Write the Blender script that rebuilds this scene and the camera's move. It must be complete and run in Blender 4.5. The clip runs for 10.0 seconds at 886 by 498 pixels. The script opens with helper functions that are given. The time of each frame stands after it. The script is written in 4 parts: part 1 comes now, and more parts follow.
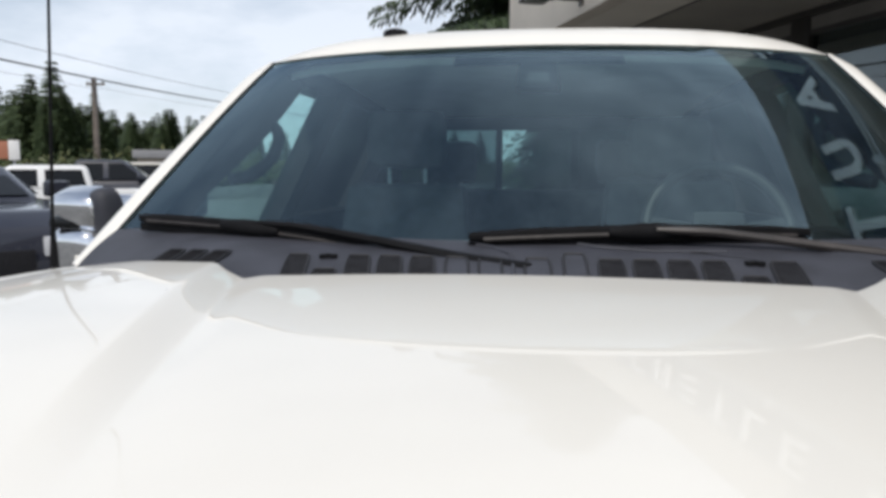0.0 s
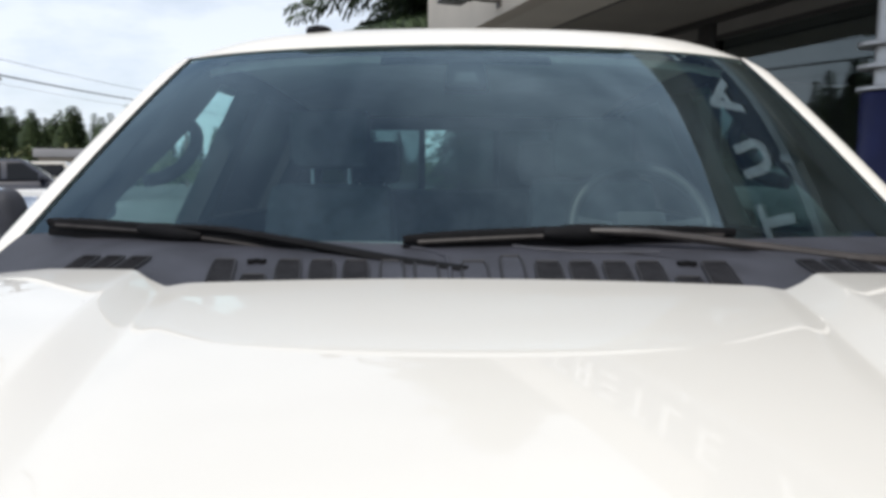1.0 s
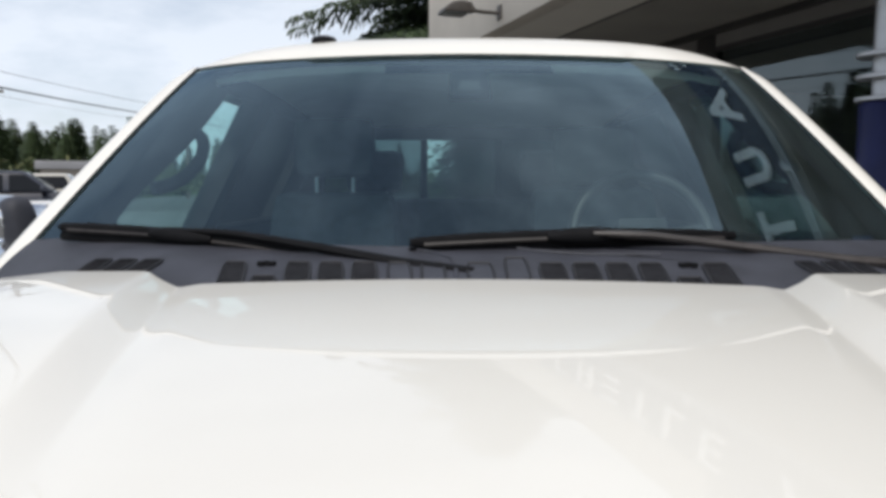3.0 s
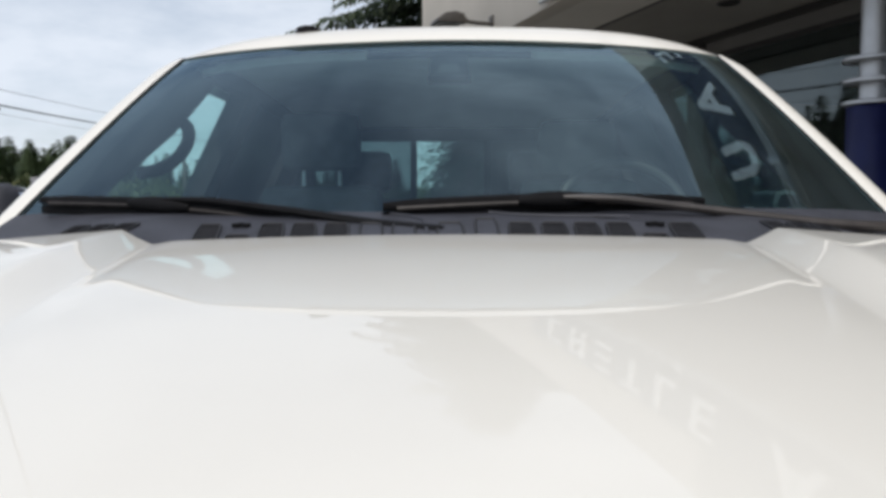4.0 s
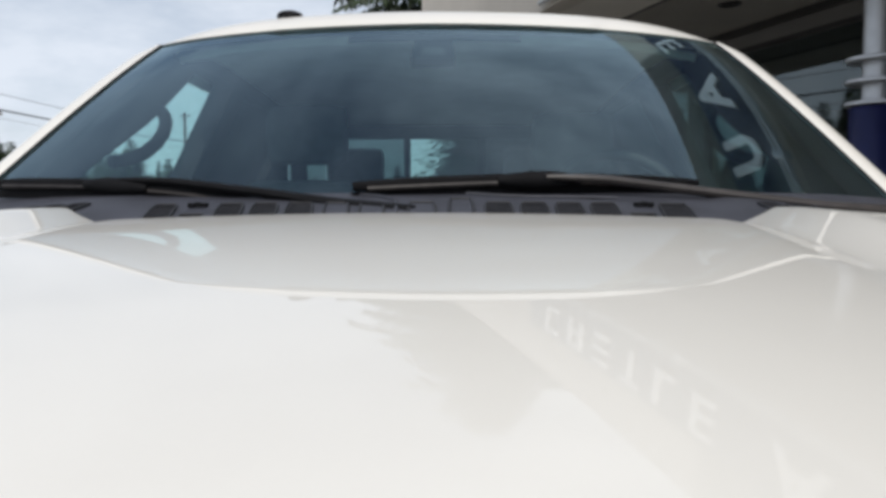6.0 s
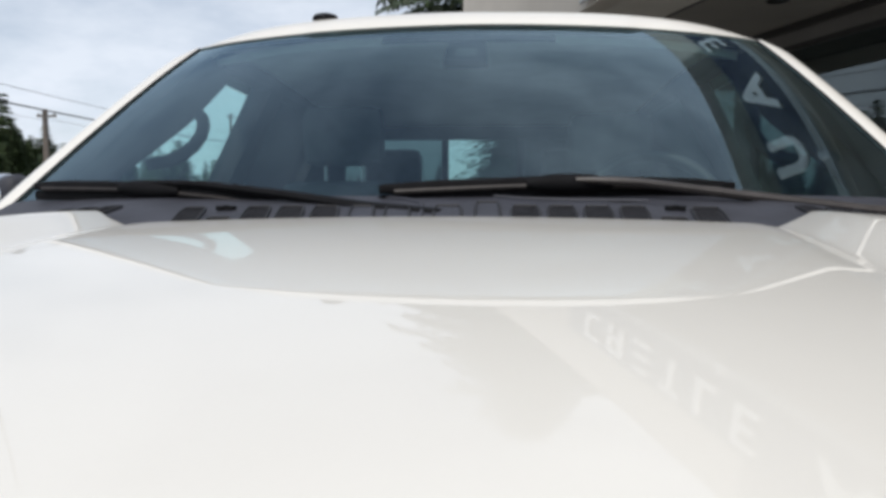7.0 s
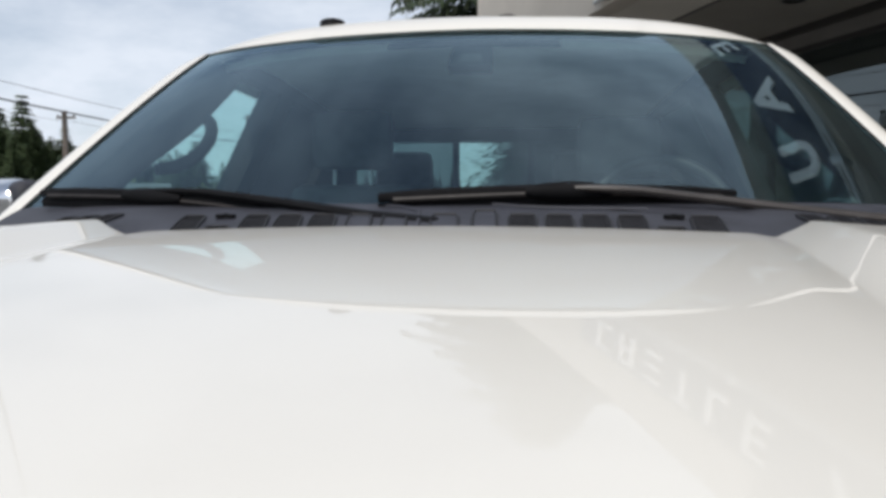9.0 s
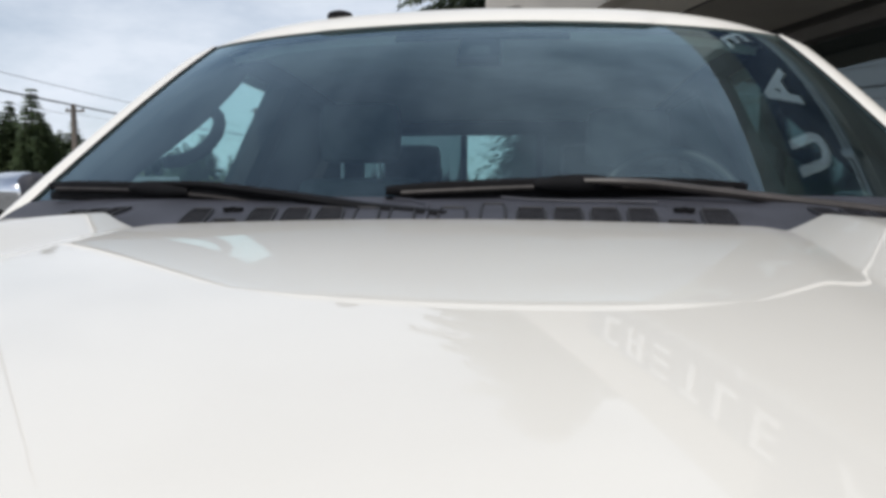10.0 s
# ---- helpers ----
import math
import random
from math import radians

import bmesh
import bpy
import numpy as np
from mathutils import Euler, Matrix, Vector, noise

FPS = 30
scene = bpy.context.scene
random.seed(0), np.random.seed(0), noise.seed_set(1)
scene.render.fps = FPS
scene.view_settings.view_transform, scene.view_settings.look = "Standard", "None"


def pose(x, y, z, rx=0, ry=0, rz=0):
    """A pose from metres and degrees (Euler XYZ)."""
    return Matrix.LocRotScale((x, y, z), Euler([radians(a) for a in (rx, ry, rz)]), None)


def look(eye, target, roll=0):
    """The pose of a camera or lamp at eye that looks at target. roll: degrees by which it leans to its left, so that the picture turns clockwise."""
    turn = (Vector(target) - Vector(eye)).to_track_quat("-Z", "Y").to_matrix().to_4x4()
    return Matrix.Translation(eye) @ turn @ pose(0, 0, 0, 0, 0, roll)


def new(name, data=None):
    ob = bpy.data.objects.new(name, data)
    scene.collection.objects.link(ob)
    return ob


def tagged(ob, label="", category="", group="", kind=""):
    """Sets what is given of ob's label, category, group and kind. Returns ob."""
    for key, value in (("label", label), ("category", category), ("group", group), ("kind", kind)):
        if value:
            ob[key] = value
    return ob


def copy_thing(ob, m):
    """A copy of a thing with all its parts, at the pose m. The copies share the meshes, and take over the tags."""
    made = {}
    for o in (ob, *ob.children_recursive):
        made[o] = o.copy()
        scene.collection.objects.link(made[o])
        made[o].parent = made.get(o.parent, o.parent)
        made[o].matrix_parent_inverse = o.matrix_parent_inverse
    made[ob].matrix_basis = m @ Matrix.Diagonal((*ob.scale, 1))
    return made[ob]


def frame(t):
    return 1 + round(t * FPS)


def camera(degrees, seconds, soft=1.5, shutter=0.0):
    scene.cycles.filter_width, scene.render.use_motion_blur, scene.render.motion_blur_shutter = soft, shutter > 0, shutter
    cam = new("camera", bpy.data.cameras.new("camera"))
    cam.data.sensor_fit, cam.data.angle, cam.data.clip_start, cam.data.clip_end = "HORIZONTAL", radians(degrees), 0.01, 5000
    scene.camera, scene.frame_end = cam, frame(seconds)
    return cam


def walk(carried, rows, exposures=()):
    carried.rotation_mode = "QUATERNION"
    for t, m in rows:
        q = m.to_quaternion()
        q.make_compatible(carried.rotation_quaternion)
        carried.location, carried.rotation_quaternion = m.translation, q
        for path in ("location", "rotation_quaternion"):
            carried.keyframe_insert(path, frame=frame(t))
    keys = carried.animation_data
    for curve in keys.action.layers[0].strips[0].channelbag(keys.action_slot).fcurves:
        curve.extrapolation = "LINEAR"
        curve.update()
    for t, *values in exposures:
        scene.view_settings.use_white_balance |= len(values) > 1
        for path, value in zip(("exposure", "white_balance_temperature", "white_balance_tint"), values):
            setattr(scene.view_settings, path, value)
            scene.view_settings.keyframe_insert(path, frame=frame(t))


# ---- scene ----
cam = camera(60.7, 10.0, soft=3.6)
PATH = [
    (0, (-0.002, -1.121, 1.6975), (-0.242, 0.854, 1.4925), 0.2),
    (0.2, (-0.005, -1.097, 1.6905), (-0.125, 0.889, 1.4855), 0.1),
    (0.5, (-0.01, -1.081, 1.6995), (-0.043, 0.908, 1.4945), 0.2),
    (1, (-0.026, -1.096, 1.6995), (-0.054, 0.893, 1.4945), 0.2),
    (1.5, (-0.042, -1.094, 1.6965), (-0.072, 0.895, 1.4905), 0.1),
    (2, (-0.037, -1.115, 1.7015), (-0.071, 0.875, 1.5005), 0.0),
    (2.2, (-0.032, -1.111, 1.7015), (-0.063, 0.879, 1.5095), 0.2),
    (3.3, (-0.034, -1.13, 1.6676), (-0.06, 0.863, 1.5026), -0.0),
    (3.5, (-0.021, -1.1387, 1.6374), (-0.041, 0.8552, 1.4834), -0.1),
    (4, (0.004, -1.145, 1.61), (-0.018, 0.85, 1.477), -0.2),
    (4.5, (0.013, -1.132, 1.62), (-0.012, 0.864, 1.491), -0.1),
    (5, (0.056, -1.12, 1.641), (0.034, 0.876, 1.515), -0.1),
    (5.5, (0.044, -1.093, 1.598), (0.02, 0.903, 1.472), -0.2),
    (5.7, (0.038, -1.07, 1.57), (0.026, 0.926, 1.455), -0.1),
    (6.8, (0.068, -1.062, 1.579), (-0.055, 0.93, 1.458), -0.0),
    (7, (0.064, -1.055, 1.576), (-0.073, 0.937, 1.46), 0.0),
    (7.5, (0.074, -1.059, 1.582), (-0.083, 0.931, 1.466), 0.1),
    (8, (0.083, -1.058, 1.587), (-0.088, 0.931, 1.472), -0.1),
    (8.5, (0.08, -1.051, 1.586), (-0.093, 0.938, 1.47), -0.0),
    (9, (0.088, -1.053, 1.587), (-0.09, 0.936, 1.472), -0.0),
    (9.5, (0.084, -1.05, 1.584), (-0.103, 0.937, 1.463), -0.0),
    (10, (0.087, -1.048, 1.587), (-0.111, 0.937, 1.454), -0.0),
]
walk(cam, [(t, look(eye, target, roll)) for t, eye, target, roll in PATH], [(0.0, 0.05), (0.5, 0.11), (1.0, 0.15), (1.5, 0.08), (2.0, 0.05), (3.5, 0.04), (4.0, -0.05), (5.0, -0.10), (5.5, -0.10), (7.0, -0.03), (8.5, -0.04), (10.0, -0.06)])

# ---------------------------------------------------------------- light
SUN_AZ, SUN_EL = 184.0, 54.0        # degrees clockwise from +y, and up
sun_data = bpy.data.lights.new("sun", "SUN")
sun_data.energy, sun_data.angle, sun_data.color = 2.7, radians(2.0), (1.0, 0.95, 0.88)
sun = new("sun", sun_data)
sun_dir = Vector((math.sin(radians(SUN_AZ)) * math.cos(radians(SUN_EL)), math.cos(radians(SUN_AZ)) * math.cos(radians(SUN_EL)), math.sin(radians(SUN_EL))))
sun.matrix_world = look(sun_dir * 50, (0, 0, 0))

world = bpy.data.worlds.new("world")
scene.world = world
world.use_nodes = True
wn, wl = world.node_tree.nodes, world.node_tree.links
wn.clear()
w_out = wn.new("ShaderNodeOutputWorld")
w_bg = wn.new("ShaderNodeBackground")
w_sky = wn.new("ShaderNodeTexSky")
w_sky.sky_type, w_sky.sun_disc = "NISHITA", False
w_sky.sun_elevation, w_sky.sun_rotation = radians(SUN_EL), radians(SUN_AZ)
w_sky.air_density, w_sky.dust_density = 1.0, 1.2
w_tc = wn.new("ShaderNodeTexCoord")
w_map = wn.new("ShaderNodeMapping")
w_map.inputs["Scale"].default_value = (1.0, 1.6, 3.2)
w_map.inputs["Rotation"].default_value = (0.0, 0.15, 0.6)
w_noise = wn.new("ShaderNodeTexNoise")
w_noise.inputs["Scale"].default_value, w_noise.inputs["Detail"].default_value, w_noise.inputs["Roughness"].default_value = 2.1, 8.0, 0.6
w_ramp = wn.new("ShaderNodeValToRGB")
w_ramp.color_ramp.elements[0].position, w_ramp.color_ramp.elements[1].position = 0.13, 0.55
w_mix = wn.new("ShaderNodeMix")
w_mix.data_type = "RGBA"
CLOUD = 9.4
w_mix.inputs["B"].default_value = (CLOUD * 0.89, CLOUD * 0.96, CLOUD * 1.07, 1)
w_bg.inputs["Strength"].default_value = 0.10
wl.new(w_tc.outputs["Generated"], w_map.inputs["Vector"])
wl.new(w_map.outputs["Vector"], w_noise.inputs["Vector"])
wl.new(w_noise.outputs["Fac"], w_ramp.inputs["Fac"])
w_sep, w_thin, w_mul = wn.new("ShaderNodeSeparateXYZ"), wn.new("ShaderNodeMapRange"), wn.new("ShaderNodeMath")
w_thin.inputs["From Min"].default_value, w_thin.inputs["From Max"].default_value = 0.12, 0.80
w_thin.inputs["To Min"].default_value, w_thin.inputs["To Max"].default_value = 1.0, 0.26
w_mul.operation = "MULTIPLY"
wl.new(w_tc.outputs["Generated"], w_sep.inputs["Vector"])
wl.new(w_sep.outputs["Z"], w_thin.inputs["Value"])
# added patch: brighter cloud on the building's side, to lift the windshield's reflection
w_dot, w_side, w_sum = wn.new("ShaderNodeVectorMath"), wn.new("ShaderNodeMapRange"), wn.new("ShaderNodeMath")
w_dot.operation = "DOT_PRODUCT"
w_dot.inputs[1].default_value = (0.56, 0.47, 0.68)
w_side.inputs["From Min"].default_value, w_side.inputs["From Max"].default_value = 0.70, 1.0
w_side.inputs["To Min"].default_value, w_side.inputs["To Max"].default_value = 0.0, 0.85
w_sum.operation, w_sum.use_clamp = "ADD", True
wl.new(w_tc.outputs["Generated"], w_dot.inputs[0])
wl.new(w_dot.outputs["Value"], w_side.inputs["Value"])
wl.new(w_side.outputs["Result"], w_sum.inputs[0])
wl.new(w_thin.outputs["Result"], w_sum.inputs[1])
wl.new(w_sum.outputs["Value"], w_mul.inputs[0])
wl.new(w_ramp.outputs["Color"], w_mul.inputs[1])
wl.new(w_mul.outputs["Value"], w_mix.inputs["Factor"])
wl.new(w_sky.outputs["Color"], w_mix.inputs["A"])
wl.new(w_mix.outputs["Result"], w_bg.inputs["Color"])
wl.new(w_bg.outputs["Background"], w_out.inputs["Surface"])


# ---------------------------------------------------------------- materials
def material(name, color, rough=0.5, metal=0.0, coat=0.0, vary=0.12, scale=6.0, bump=0.0, bump_scale=120.0, second=None, spec=0.5):
    """A painted, plastic, stone or metal surface with variation at two scales."""
    m = bpy.data.materials.new(name)
    m.use_nodes = True
    n, l = m.node_tree.nodes, m.node_tree.links
    b = n["Principled BSDF"]
    b.inputs["Roughness"].default_value, b.inputs["Metallic"].default_value = rough, metal
    b.inputs["Coat Weight"].default_value, b.inputs["Coat Roughness"].default_value = coat, 0.004
    b.inputs["Specular IOR Level"].default_value = spec
    tc = n.new("ShaderNodeTexCoord")
    big, fine = n.new("ShaderNodeTexNoise"), n.new("ShaderNodeTexNoise")
    big.inputs["Scale"].default_value, big.inputs["Detail"].default_value = scale, 4.0
    fine.inputs["Scale"].default_value, fine.inputs["Detail"].default_value = bump_scale, 3.0
    l.new(tc.outputs["Object"], big.inputs["Vector"])
    l.new(tc.outputs["Object"], fine.inputs["Vector"])
    add = n.new("ShaderNodeMath")
    add.operation = "MULTIPLY_ADD"
    add.inputs[1].default_value = 0.3
    l.new(fine.outputs["Fac"], add.inputs[0])
    l.new(big.outputs["Fac"], add.inputs[2])
    ramp = n.new("ShaderNodeValToRGB")
    dark = second or tuple(c * (1 - vary) for c in color)
    light = color if second else tuple(min(1, c * (1 + vary * 0.5)) for c in color)
    ramp.color_ramp.elements[0].position, ramp.color_ramp.elements[1].position = 0.45, 0.85
    ramp.color_ramp.elements[0].color, ramp.color_ramp.elements[1].color = (*dark, 1), (*light, 1)
    l.new(add.outputs["Value"], ramp.inputs["Fac"])
    l.new(ramp.outputs["Color"], b.inputs["Base Color"])
    if bump:
        bp = n.new("ShaderNodeBump")
        bp.inputs["Strength"].default_value, bp.inputs["Distance"].default_value = bump, 0.002
        l.new(fine.outputs["Fac"], bp.inputs["Height"])
        l.new(bp.outputs["Normal"], b.inputs["Normal"])
    return m


def glass(name, tint, ior, haze=0.0, sheen=(1, 1, 1)):
    """Clear sheet: tinted see-through with a mirror gloss that grows with the angle, and a little dust film."""
    m = bpy.data.materials.new(name)
    m.use_nodes = True
    n, l = m.node_tree.nodes, m.node_tree.links
    n.remove(n["Principled BSDF"])
    clear, gloss, mix = n.new("ShaderNodeBsdfTransparent"), n.new("ShaderNodeBsdfGlossy"), n.new("ShaderNodeMixShader")
    face, power, fres = n.new("ShaderNodeLayerWeight"), n.new("ShaderNodeMath"), n.new("ShaderNodeMapRange")
    clear.inputs["Color"].default_value = (*tint, 1)
    gloss.inputs["Roughness"].default_value, gloss.inputs["Color"].default_value = 0.0, (*sheen, 1)
    face.inputs["Blend"].default_value = 0.5
    power.operation, power.inputs[1].default_value = "POWER", 5.0
    fres.inputs["To Min"].default_value, fres.inputs["To Max"].default_value = ((ior - 1) / (ior + 1)) ** 2, 1.0
    l.new(face.outputs["Facing"], power.inputs[0])
    l.new(power.outputs["Value"], fres.inputs["Value"])
    l.new(fres.outputs["Result"], mix.inputs["Fac"])
    l.new(gloss.outputs["BSDF"], mix.inputs[2])
    if haze:
        dust, dmix, noi, rmp, tc = n.new("ShaderNodeBsdfDiffuse"), n.new("ShaderNodeMixShader"), n.new("ShaderNodeTexNoise"), n.new("ShaderNodeMapRange"), n.new("ShaderNodeTexCoord")
        dust.inputs["Color"].default_value = (0.31, 0.42, 0.50, 1)
        noi.inputs["Scale"].default_value, noi.inputs["Detail"].default_value, noi.inputs["Roughness"].default_value = 3.6, 9.0, 0.62
        rmp.inputs["From Min"].default_value, rmp.inputs["From Max"].default_value = 0.42, 0.72
        rmp.inputs["To Min"].default_value, rmp.inputs["To Max"].default_value = haze * 0.06, haze
        mp = n.new("ShaderNodeMapping")
        mp.inputs["Scale"].default_value = (2.8, 0.7, 0.7)
        l.new(tc.outputs["Object"], mp.inputs["Vector"])
        l.new(mp.outputs["Vector"], noi.inputs["Vector"])
        l.new(noi.outputs["Fac"], rmp.inputs["Value"])
        l.new(rmp.outputs["Result"], dmix.inputs["Fac"])
        l.new(clear.outputs["BSDF"], dmix.inputs[1])
        l.new(dust.outputs["BSDF"], dmix.inputs[2])
        l.new(dmix.outputs["Shader"], mix.inputs[1])
    else:
        l.new(clear.outputs["BSDF"], mix.inputs[1])
    l.new(mix.outputs["Shader"], n["Material Output"].inputs["Surface"])
    return m


def foliage(name, dark, light):
    m = bpy.data.materials.new(name)
    m.use_nodes = True
    n, l = m.node_tree.nodes, m.node_tree.links
    b = n["Principled BSDF"]
    b.inputs["Roughness"].default_value = 0.6
    geo, ramp = n.new("ShaderNodeNewGeometry"), n.new("ShaderNodeValToRGB")
    ramp.color_ramp.elements[0].color, ramp.color_ramp.elements[1].color = (*dark, 1), (*light, 1)
    l.new(geo.outputs["Random Per Island"], ramp.inputs["Fac"])
    l.new(ramp.outputs["Color"], b.inputs["Base Color"])
    return m


WHITE = material("white_clearcoat_paint", (0.815, 0.788, 0.720), 0.45, coat=0.70, vary=0.015, scale=2.0, bump=0.004, bump_scale=500)
# a few specks of grit on the paint
wp_n, wp_l = WHITE.node_tree.nodes, WHITE.node_tree.links
wp_b = wp_n["Principled BSDF"]
wp_tc, wp_v, wp_lt, wp_sep, wp_gt, wp_and, wp_mix = (wp_n.new(q) for q in ("ShaderNodeTexCoord", "ShaderNodeTexVoronoi", "ShaderNodeMath", "ShaderNodeSeparateColor", "ShaderNodeMath", "ShaderNodeMath", "ShaderNodeMix"))
wp_v.inputs["Scale"].default_value = 11.0
wp_lt.operation, wp_lt.inputs[1].default_value = "LESS_THAN", 0.018
wp_gt.operation, wp_gt.inputs[1].default_value = "GREATER_THAN", 0.55
wp_and.operation, wp_mix.data_type = "MULTIPLY", "RGBA"
wp_mix.inputs["B"].default_value = (0.30, 0.27, 0.22, 1)
wp_l.new(wp_tc.outputs["Object"], wp_v.inputs["Vector"])
wp_l.new(wp_v.outputs["Distance"], wp_lt.inputs[0])
wp_l.new(wp_v.outputs["Color"], wp_sep.inputs["Color"])
wp_l.new(wp_sep.outputs["Red"], wp_gt.inputs[0])
wp_l.new(wp_lt.outputs["Value"], wp_and.inputs[0])
wp_l.new(wp_gt.outputs["Value"], wp_and.inputs[1])
wp_l.new(wp_and.outputs["Value"], wp_mix.inputs["Factor"])
wp_l.new(wp_b.inputs["Base Color"].links[0].from_socket, wp_mix.inputs["A"])
wp_l.new(wp_mix.outputs["Result"], wp_b.inputs["Base Color"])
FRIT = material("black_ceramic_edge", (0.004, 0.004, 0.005), 0.8, vary=0.2, spec=0.08)
PLASTIC = material("grey_textured_plastic", (0.040, 0.042, 0.054), 0.6, vary=0.3, scale=14, bump=0.5, bump_scale=700)
PLASTIC_RIM = material("worn_grey_plastic_rim", (0.016, 0.016, 0.019), 0.6, vary=0.3, scale=20, bump=0.4, bump_scale=700)
VENT = material("black_vent_mesh", (0.019, 0.019, 0.022), 0.8, spec=0.2, vary=0.4, scale=60, bump=0.8, bump_scale=300)
RUBBER = material("black_rubber", (0.007, 0.007, 0.008), 0.7, spec=0.12, vary=0.3, scale=30, bump=0.3, bump_scale=400)
# paler than the blade's own rubber
EDGE_RUBBER = material("grey_strip_rubber", (0.034, 0.030, 0.029), 0.55, vary=0.4, scale=30, spec=0.3)
# driver's arm only: the sun's shine on satin black is put into the colour
ARM = material("shine_lightened_arm", (0.060, 0.053, 0.050), 0.38, vary=0.3, scale=20, spec=0.4)
CHROME = material("chrome", (0.80, 0.82, 0.85), 0.06, metal=1.0, vary=0.03)
TRIM = material("dark_cloth_trim", (0.022, 0.023, 0.026), 0.8, vary=0.3, scale=20, bump_scale=40)
PILLAR = material("black_pillar_cloth", (0.012, 0.012, 0.013), 0.85, vary=0.3, scale=20, bump_scale=40, spec=0.2)
HEADLINER = material("grey_headliner_cloth", (0.90, 0.88, 0.83), 0.9, vary=0.12, scale=12, bump_scale=40)
SEAT = material("dark_seat_cloth", (0.075, 0.077, 0.080), 0.85, vary=0.35, scale=25, bump_scale=40)
DASH = material("dashboard_plastic", (0.30, 0.30, 0.29), 0.6, vary=0.25, scale=20, bump_scale=40)
WHEEL_RIM = material("steering_wheel_leather", (0.014, 0.015, 0.016), 0.55, vary=0.2, scale=30, bump_scale=40)
WINDSHIELD = glass("windshield_glass", (0.60, 0.82, 0.81), 1.97, haze=0.055, sheen=(0.68, 0.89, 1.0))
CLEAR = bpy.data.materials.new("clear_inner_face")
CLEAR.use_nodes = True
CLEAR.node_tree.nodes.remove(CLEAR.node_tree.nodes["Principled BSDF"])
CLEAR.node_tree.links.new(CLEAR.node_tree.nodes.new("ShaderNodeBsdfTransparent").outputs["BSDF"], CLEAR.node_tree.nodes["Material Output"].inputs["Surface"])
SIDE_GLASS = glass("side_window_glass", (0.74, 0.90, 0.89), 1.45)
PRIVACY = material("privacy_glass", (0.012, 0.016, 0.018), 0.25, vary=0.1, spec=0.1)
REAR_TINT = glass("tinted_back_glass", (0.10, 0.14, 0.145), 1.25)
REAR_CLEAR = glass("back_slider_glass", (0.44, 0.57, 0.57), 1.25)
SHOP_GLASS = glass("shop_window_glass", (0.45, 0.52, 0.55), 2.0, sheen=(0.84, 0.96, 1.0))
STUCCO = material("cream_stucco", (0.62, 0.565, 0.485), 0.85, vary=0.1, scale=1.2, bump=0.6, bump_scale=60)
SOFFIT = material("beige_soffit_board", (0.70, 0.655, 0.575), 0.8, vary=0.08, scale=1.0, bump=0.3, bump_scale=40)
# inner boards: taupe, with the shade deep under the canopy put into the colour
SOFFIT_SHADED = material("shaded_taupe_soffit_board", (0.34, 0.315, 0.275), 0.7, vary=0.12, scale=1.0, bump=0.3, bump_scale=40)
TAUPE = material("shade_taupe_panel", (0.19, 0.175, 0.15), 0.7, vary=0.12, scale=1.0, bump=0.3, bump_scale=40)
BRONZE = material("dark_bronze_frame", (0.020, 0.018, 0.017), 0.45, vary=0.2, scale=4, bump=0.1)
BRONZE_PANEL = material("bronze_header_panel", (0.15, 0.14, 0.13), 0.5, vary=0.15, scale=2, bump=0.1)
NAVY = material("navy_sign_panel", (0.006, 0.011, 0.036), 0.35, vary=0.12, scale=2, coat=0.3)
NAVY_POST = material("navy_post_paint", (0.010, 0.015, 0.085), 0.45, vary=0.2, scale=4, coat=0.1, spec=0.25)
LETTER = material("white_letter_face", (0.88, 0.88, 0.86), 0.4, vary=0.05)
STEEL = material("brushed_steel", (0.55, 0.56, 0.58), 0.38, metal=0.6, vary=0.1, scale=8, bump=0.2, bump_scale=200)
RAIL = material("galvanised_rail", (0.62, 0.63, 0.62), 0.45, metal=0.5, vary=0.15, scale=6)
# one dark tone for the whole showroom: its dimness is put into the colour
ROOM = material("unlit_showroom_tone", (0.12, 0.115, 0.11), 0.8, vary=0.1, scale=1)
LAMP_CASE = material("dark_bronze_lamp_case", (0.06, 0.052, 0.045), 0.5, vary=0.25, scale=20)
LAMP_GLASS = material("frosted_lamp_glass", (0.25, 0.25, 0.24), 0.3, vary=0.1)
ASPHALT = material("worn_asphalt", (0.17, 0.167, 0.16), 0.85, vary=0.35, scale=0.8, bump=0.9, bump_scale=90)
CONCRETE = material("pavement_concrete", (0.34, 0.33, 0.31), 0.85, vary=0.15, scale=1.5, bump=0.6, bump_scale=80)
GRASS = material("rough_grass", (0.10, 0.12, 0.035), 0.9, second=(0.045, 0.065, 0.02), scale=0.5)
BARK = material("fir_bark", (0.075, 0.055, 0.042), 0.9, vary=0.4, scale=8, bump=1.0, bump_scale=30)
POLE = material("weathered_pole_timber", (0.16, 0.135, 0.115), 0.85, vary=0.25, scale=4, bump=0.6, bump_scale=60)
CABLE = material("dark_cable", (0.07, 0.07, 0.075), 0.6)
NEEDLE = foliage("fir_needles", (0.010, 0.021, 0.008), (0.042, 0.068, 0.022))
# paler needles for distant firs: the haze of distance is in the colour
HAZED_NEEDLE = foliage("hazed_fir_needles", (0.034, 0.058, 0.026), (0.105, 0.145, 0.062))
LEAF = foliage("bush_leaves", (0.035, 0.055, 0.016), (0.120, 0.125, 0.045))
CAR_DARK = material("dark_grey_car_paint", (0.020, 0.022, 0.034), 0.4, metal=0.0, coat=0.9, vary=0.08, spec=0.3)
CAR_WHITE = material("white_car_paint", (0.74, 0.74, 0.73), 0.4, coat=1.0, vary=0.03)
